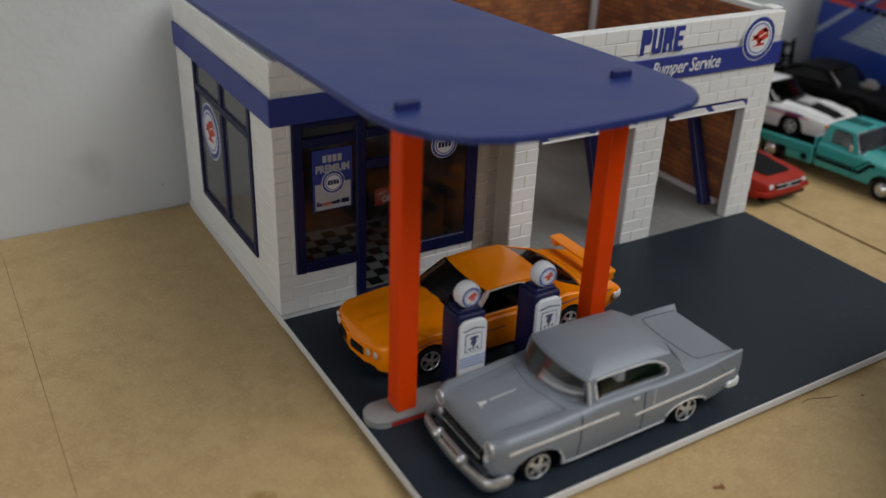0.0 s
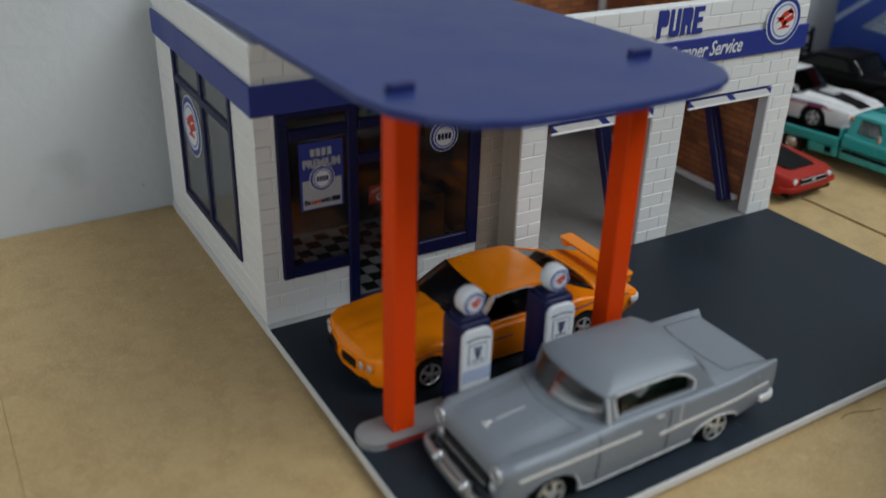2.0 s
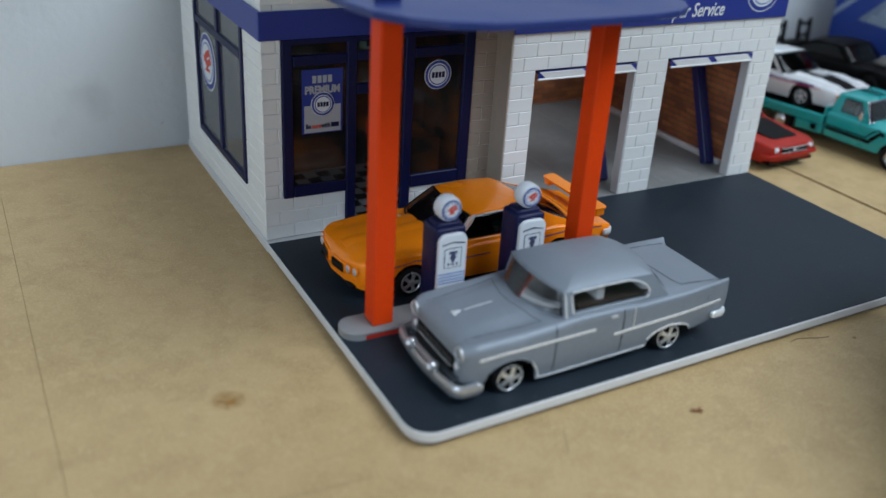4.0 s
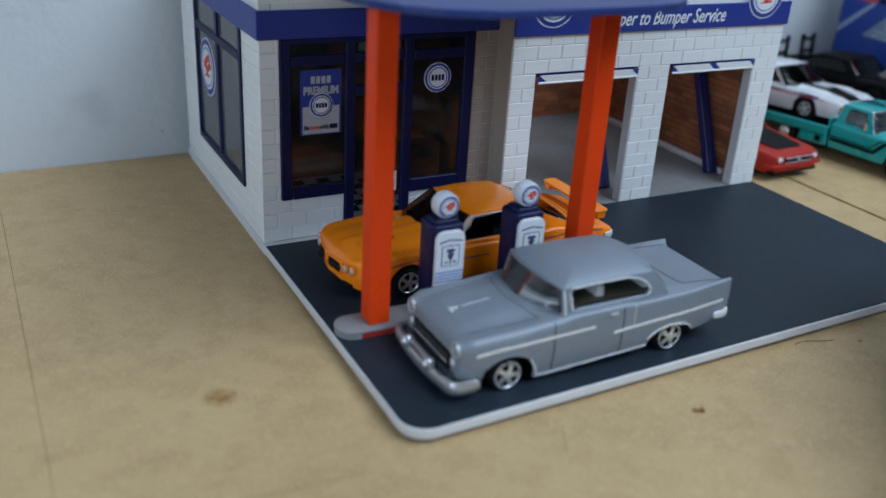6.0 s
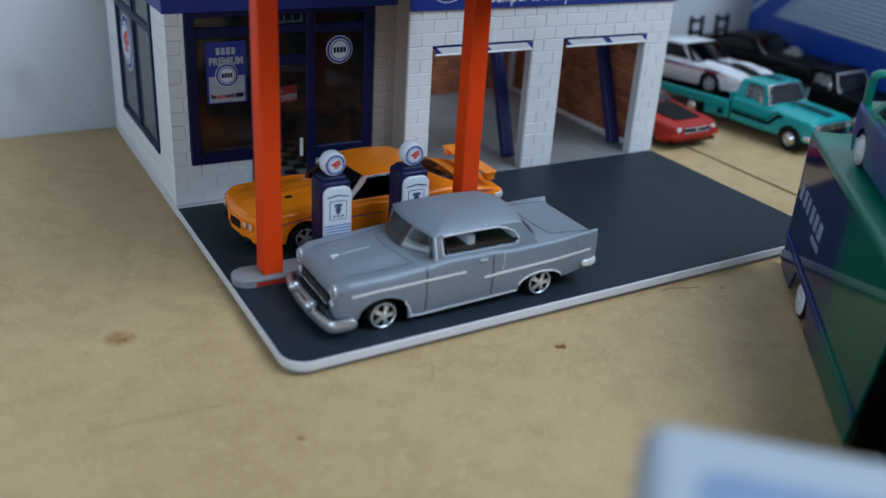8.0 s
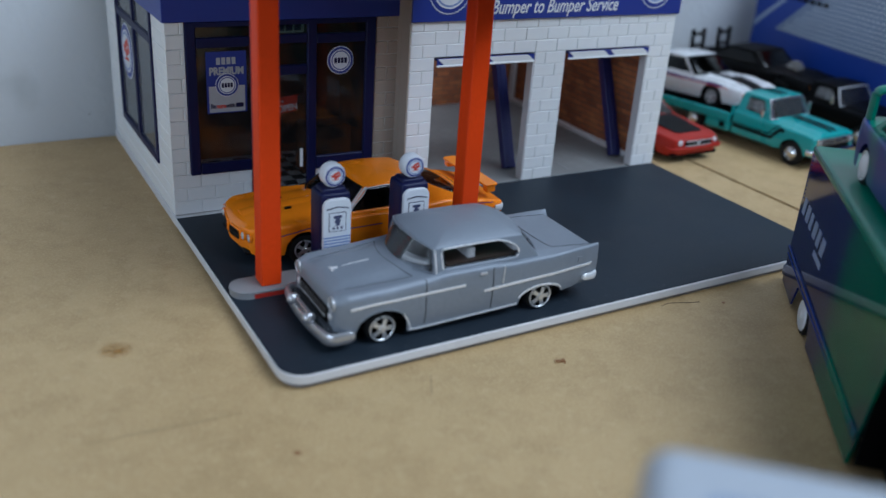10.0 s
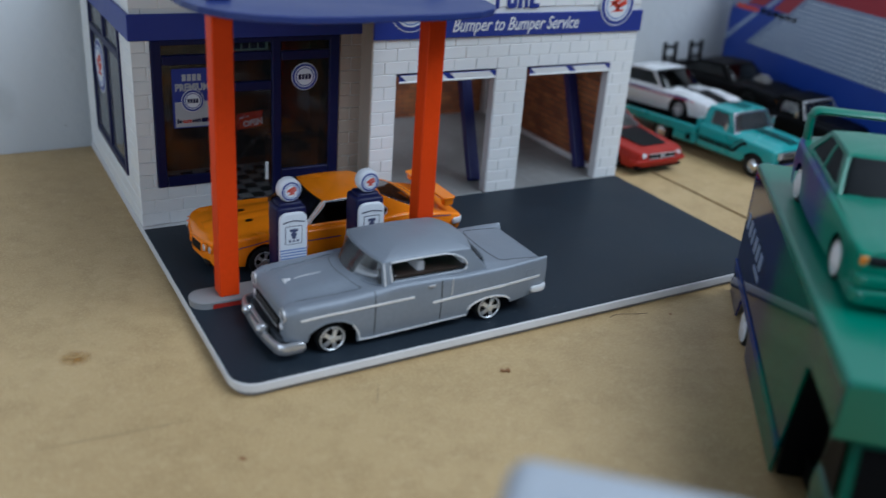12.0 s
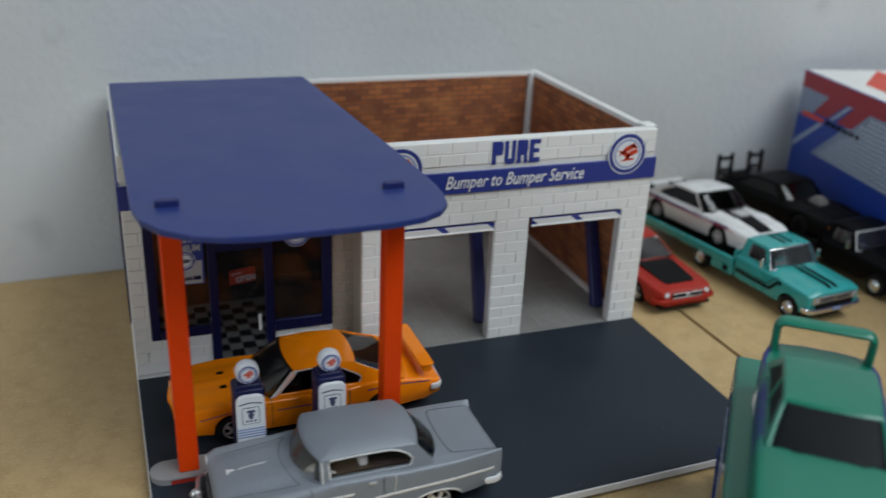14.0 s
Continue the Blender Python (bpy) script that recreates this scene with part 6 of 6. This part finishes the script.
for i in range(13):
    x = 0.10 + 2.6 * i / 12
    rows.append([own.verts.new((x, u * (lerp_table(wagon.s["plan"], x) - 0.12), lerp_table(wagon.s["deck"], x) + 0.012 - 0.10 * abs(u) ** 4 - (0.02 if 0.5 < abs(u) < 0.6 else 0))) for u in (-1, -0.8, -0.62, -0.55, -0.3, 0, 0.3, 0.55, 0.62, 0.8, 1)])
for a, b in zip(rows, rows[1:]):
    for k in range(10):
        own.faces.new((a[k], a[k + 1], b[k + 1], b[k]))
part("bonnet", thick(own, 0.03), M_GREEN, wagon.ob, "plain green bonnet", True)
own = bmesh.new()
rows = []
for i in range(11):
    x = 5.5 + 1.82 * i / 10
    rows.append([own.verts.new((x, u * (lerp_table(wagon.s["plan"], x) - 0.10), lerp_table(wagon.s["deck"], x) + 0.014 - 0.10 * abs(u) ** 4)) for u in (-1, -0.8, -0.5, 0, 0.5, 0.8, 1)])
for a, b in zip(rows, rows[1:]):
    for k in range(6):
        own.faces.new((a[k], a[k + 1], b[k + 1], b[k]))
part("boot_lid", thick(own, 0.03), M_GREEN, wagon.ob, "plain green boot lid", True)
part("grille", box(-0.05, 0.06, -0.56, 0.56, 0.78, 1.10, 0.03), M_BLACK, wagon.ob, "black grille")
for y in (-0.80, 0.80):
    part("headlight", box(-0.03, 0.1, y - 0.22, y + 0.24, 0.88, 1.07, 0.03), M_SCREEN, wagon.ob, "smoked headlight")
for y in (-1.12, 1.12):
    part("indicator", box(0.0, 0.22, y - 0.08, y + 0.08, 0.88, 1.06, 0.03), M_AMBER, wagon.ob, "amber indicator")
part("front_bumper", slab(rounded(-0.24, 0.5, -1.30, 1.30, (0.3, 0.02, 0.02, 0.3)), 0.14, 0.46, 0.08), M_GREEN, wagon.ob, "green front bumper")
part("bumper_top", slab(rounded(-0.14, 0.5, -1.26, 1.26, (0.25, 0.02, 0.02, 0.25)), 0.47, 0.72, 0.06), M_GREEN, wagon.ob)
hoop = [(7.2, -1.06, 1.30), (7.2, -1.07, 1.75)] + [(7.2, -0.87 - 0.20 * math.cos(math.pi * k / 12), 1.86 + 0.20 * math.sin(math.pi * k / 12)) for k in range(7)]
hoop += [(x, -y, z) for x, y, z in hoop[::-1]]
bm = tube(hoop, 0.10, 10)
for v in bm.verts:
    v.co.x = 7.2 + (v.co.x - 7.2) * 2.4
part("rear_wing", bm, M_GREEN, wagon.ob, "green rear wing hoop", True)

# ---- white and blue van close to the lens ----
M_VANWHITE = paint("van_white", (0.44, 0.47, 0.52), 0.35, vary=0.05, coat=0.3)
M_VANPRINT = paint("van_blue_print", (0.23, 0.30, 0.46), 0.35, vary=0.25, coat=0.3)
near = thing("white_van", "white toy van with blue roof panels", "toy van", at(-0.09, -20.27, TABLE, A_RZ - 3))
NL, NW, NH = 8.0, 4.2, 6.12
part("body", box(0, NL, 0, NW, 0.5, NH, 0.32, seg=4), M_VANWHITE, near, "white van body", True)
for x0, x1 in ((0.85, 2.4), (2.75, 4.8)):
    part("roof_panel", slab(rounded(x0, x1, 0.50, NW - 0.50, 0.25), NH, NH + 0.02, 0.005), M_VANPRINT, near, "blue roof panel")
part("side_panel", box(0.4, NL - 0.4, -0.02, 0.03, 1.2, NH - 1.5, 0.01), M_VANPRINT, near, "blue side panel")
for x in (1.5, 6.5):
    for y in (0.1, NW - 0.1):
        part("wheel", cyl(0.55, 0.55, 0.4, at(0, 0, 0).copy() @ Matrix.Translation((x, y + 0.2, 0.55)) @ Matrix.Rotation(radians(90), 4, "X"), 24, 0.05), M_TYRE, near, "black wheel", True)

# ---- marks on the bench and the wall ----


def soft_stain(name, colour, reach):
    """A soaked-in mark that fades out towards its uneven rim."""
    m, nt, p = nodes_of(name)
    co = nt.nodes.new("ShaderNodeTexCoord").outputs["Object"]
    size = nt.nodes.new("ShaderNodeVectorMath")
    size.operation = "LENGTH"
    nt.links.new(co, size.inputs[0])
    patch = add(nt, "ShaderNodeTexNoise", Scale=420.0, Detail=4.0)
    nt.links.new(co, patch.inputs["Vector"])
    fade = nt.nodes.new("ShaderNodeMath")
    fade.operation = "MULTIPLY"
    nt.links.new(ramp(nt, size.outputs["Value"], reach, reach * 0.2), fade.inputs[0])
    nt.links.new(ramp(nt, patch.outputs[0], 0.25, 0.75), fade.inputs[1])
    p.inputs["Base Color"].default_value, p.inputs["Roughness"].default_value = (*colour, 1), 0.55
    nt.links.new(fade.outputs[0], p.inputs["Alpha"])
    return m


M_STAIN = soft_stain("brown_stain", (0.40, 0.20, 0.035), 0.0042)
M_CHIP = paint("chip_wood", (0.30, 0.14, 0.05), 0.6, vary=0.2)
M_SCRATCH = paint("scratch_mark", (0.43, 0.31, 0.15), 0.6, vary=0.2)
M_DIRT = paint("dirt", (0.10, 0.07, 0.045), 0.7, vary=0.2)


def blot(name, label, x, y, r, material, stretch=1.0, turn=0.0, z=TABLE):
    pts = []
    for i in range(22):
        a = 2 * math.pi * i / 22
        q = r * (0.75 + 0.5 * noise.noise(Vector((math.cos(a) * 1.3 + x, math.sin(a) * 1.3 + y, 0.3))))
        pts.append((q * stretch * math.cos(a), q * math.sin(a)))
    ob = part(name, slab(pts, 0.0, 0.006), material, None, m=at(x, y, z - 0.001, turn))
    return tagged(ob, label, "stain", kind="structure")


blot("stain", "brown stain on the bench board", -2.96, -6.46, 0.55, M_STAIN, 1.1, 20)
blot("stain", "small dark speck on the bench board", -0.5, -11.7, 0.10, M_CHIP)
blot("scratch", "faint dark scratch along the bench board", -2.6, -9.90, 0.035, M_SCRATCH, 60, -3.5)
blot("wall_spot", "dark fixing hole in the wall", -0.80, 9.57, 0.06, M_DIRT, 1, 0, 0.50)
blot("scratch", "short dark crack in the bench board", 3.12, -10.55, 0.022, M_SCRATCH, 26, 63)
blot("stain", "small dark speck on the bench board", 12.56, -10.11, 0.06, M_CHIP)
twig = bmesh.new()
for x0, y0, x1, y1 in ((-0.1, 0.06, 0.0, -0.02), (0.0, -0.02, 0.10, 0.03), (0.10, 0.03, 0.07, -0.09)):
    a, b = Vector((x0, y0, 0.03)), Vector((x1, y1, 0.03))
    cyl(0.045, 0.03, (b - a).length, Matrix.Translation(a) @ (b - a).to_track_quat("Z", "Y").to_matrix().to_4x4(), 8, 0, twig)
tagged(part("wood_chip", twig, M_CHIP, None, m=at(6.42, -10.92, TABLE)), "small brown wood chip on the bench", "debris")
hair = bmesh.new()
for i in range(9):
    a = Vector((0.13 * i, 0.05 * math.sin(i * 0.7) - 0.004 * i * i, 0.012))
    b = Vector((0.13 * (i + 1), 0.05 * math.sin((i + 1) * 0.7) - 0.004 * (i + 1) ** 2, 0.012))
    cyl(0.008, 0.008, (b - a).length, Matrix.Translation(a) @ (b - a).to_track_quat("Z", "Y").to_matrix().to_4x4(), 6, 0, hair)
tagged(part("thread", hair, M_DIRT, None, m=at(10.75, -9.62, TABLE, 6)), "dark thread on the bench by the kerb", "debris")
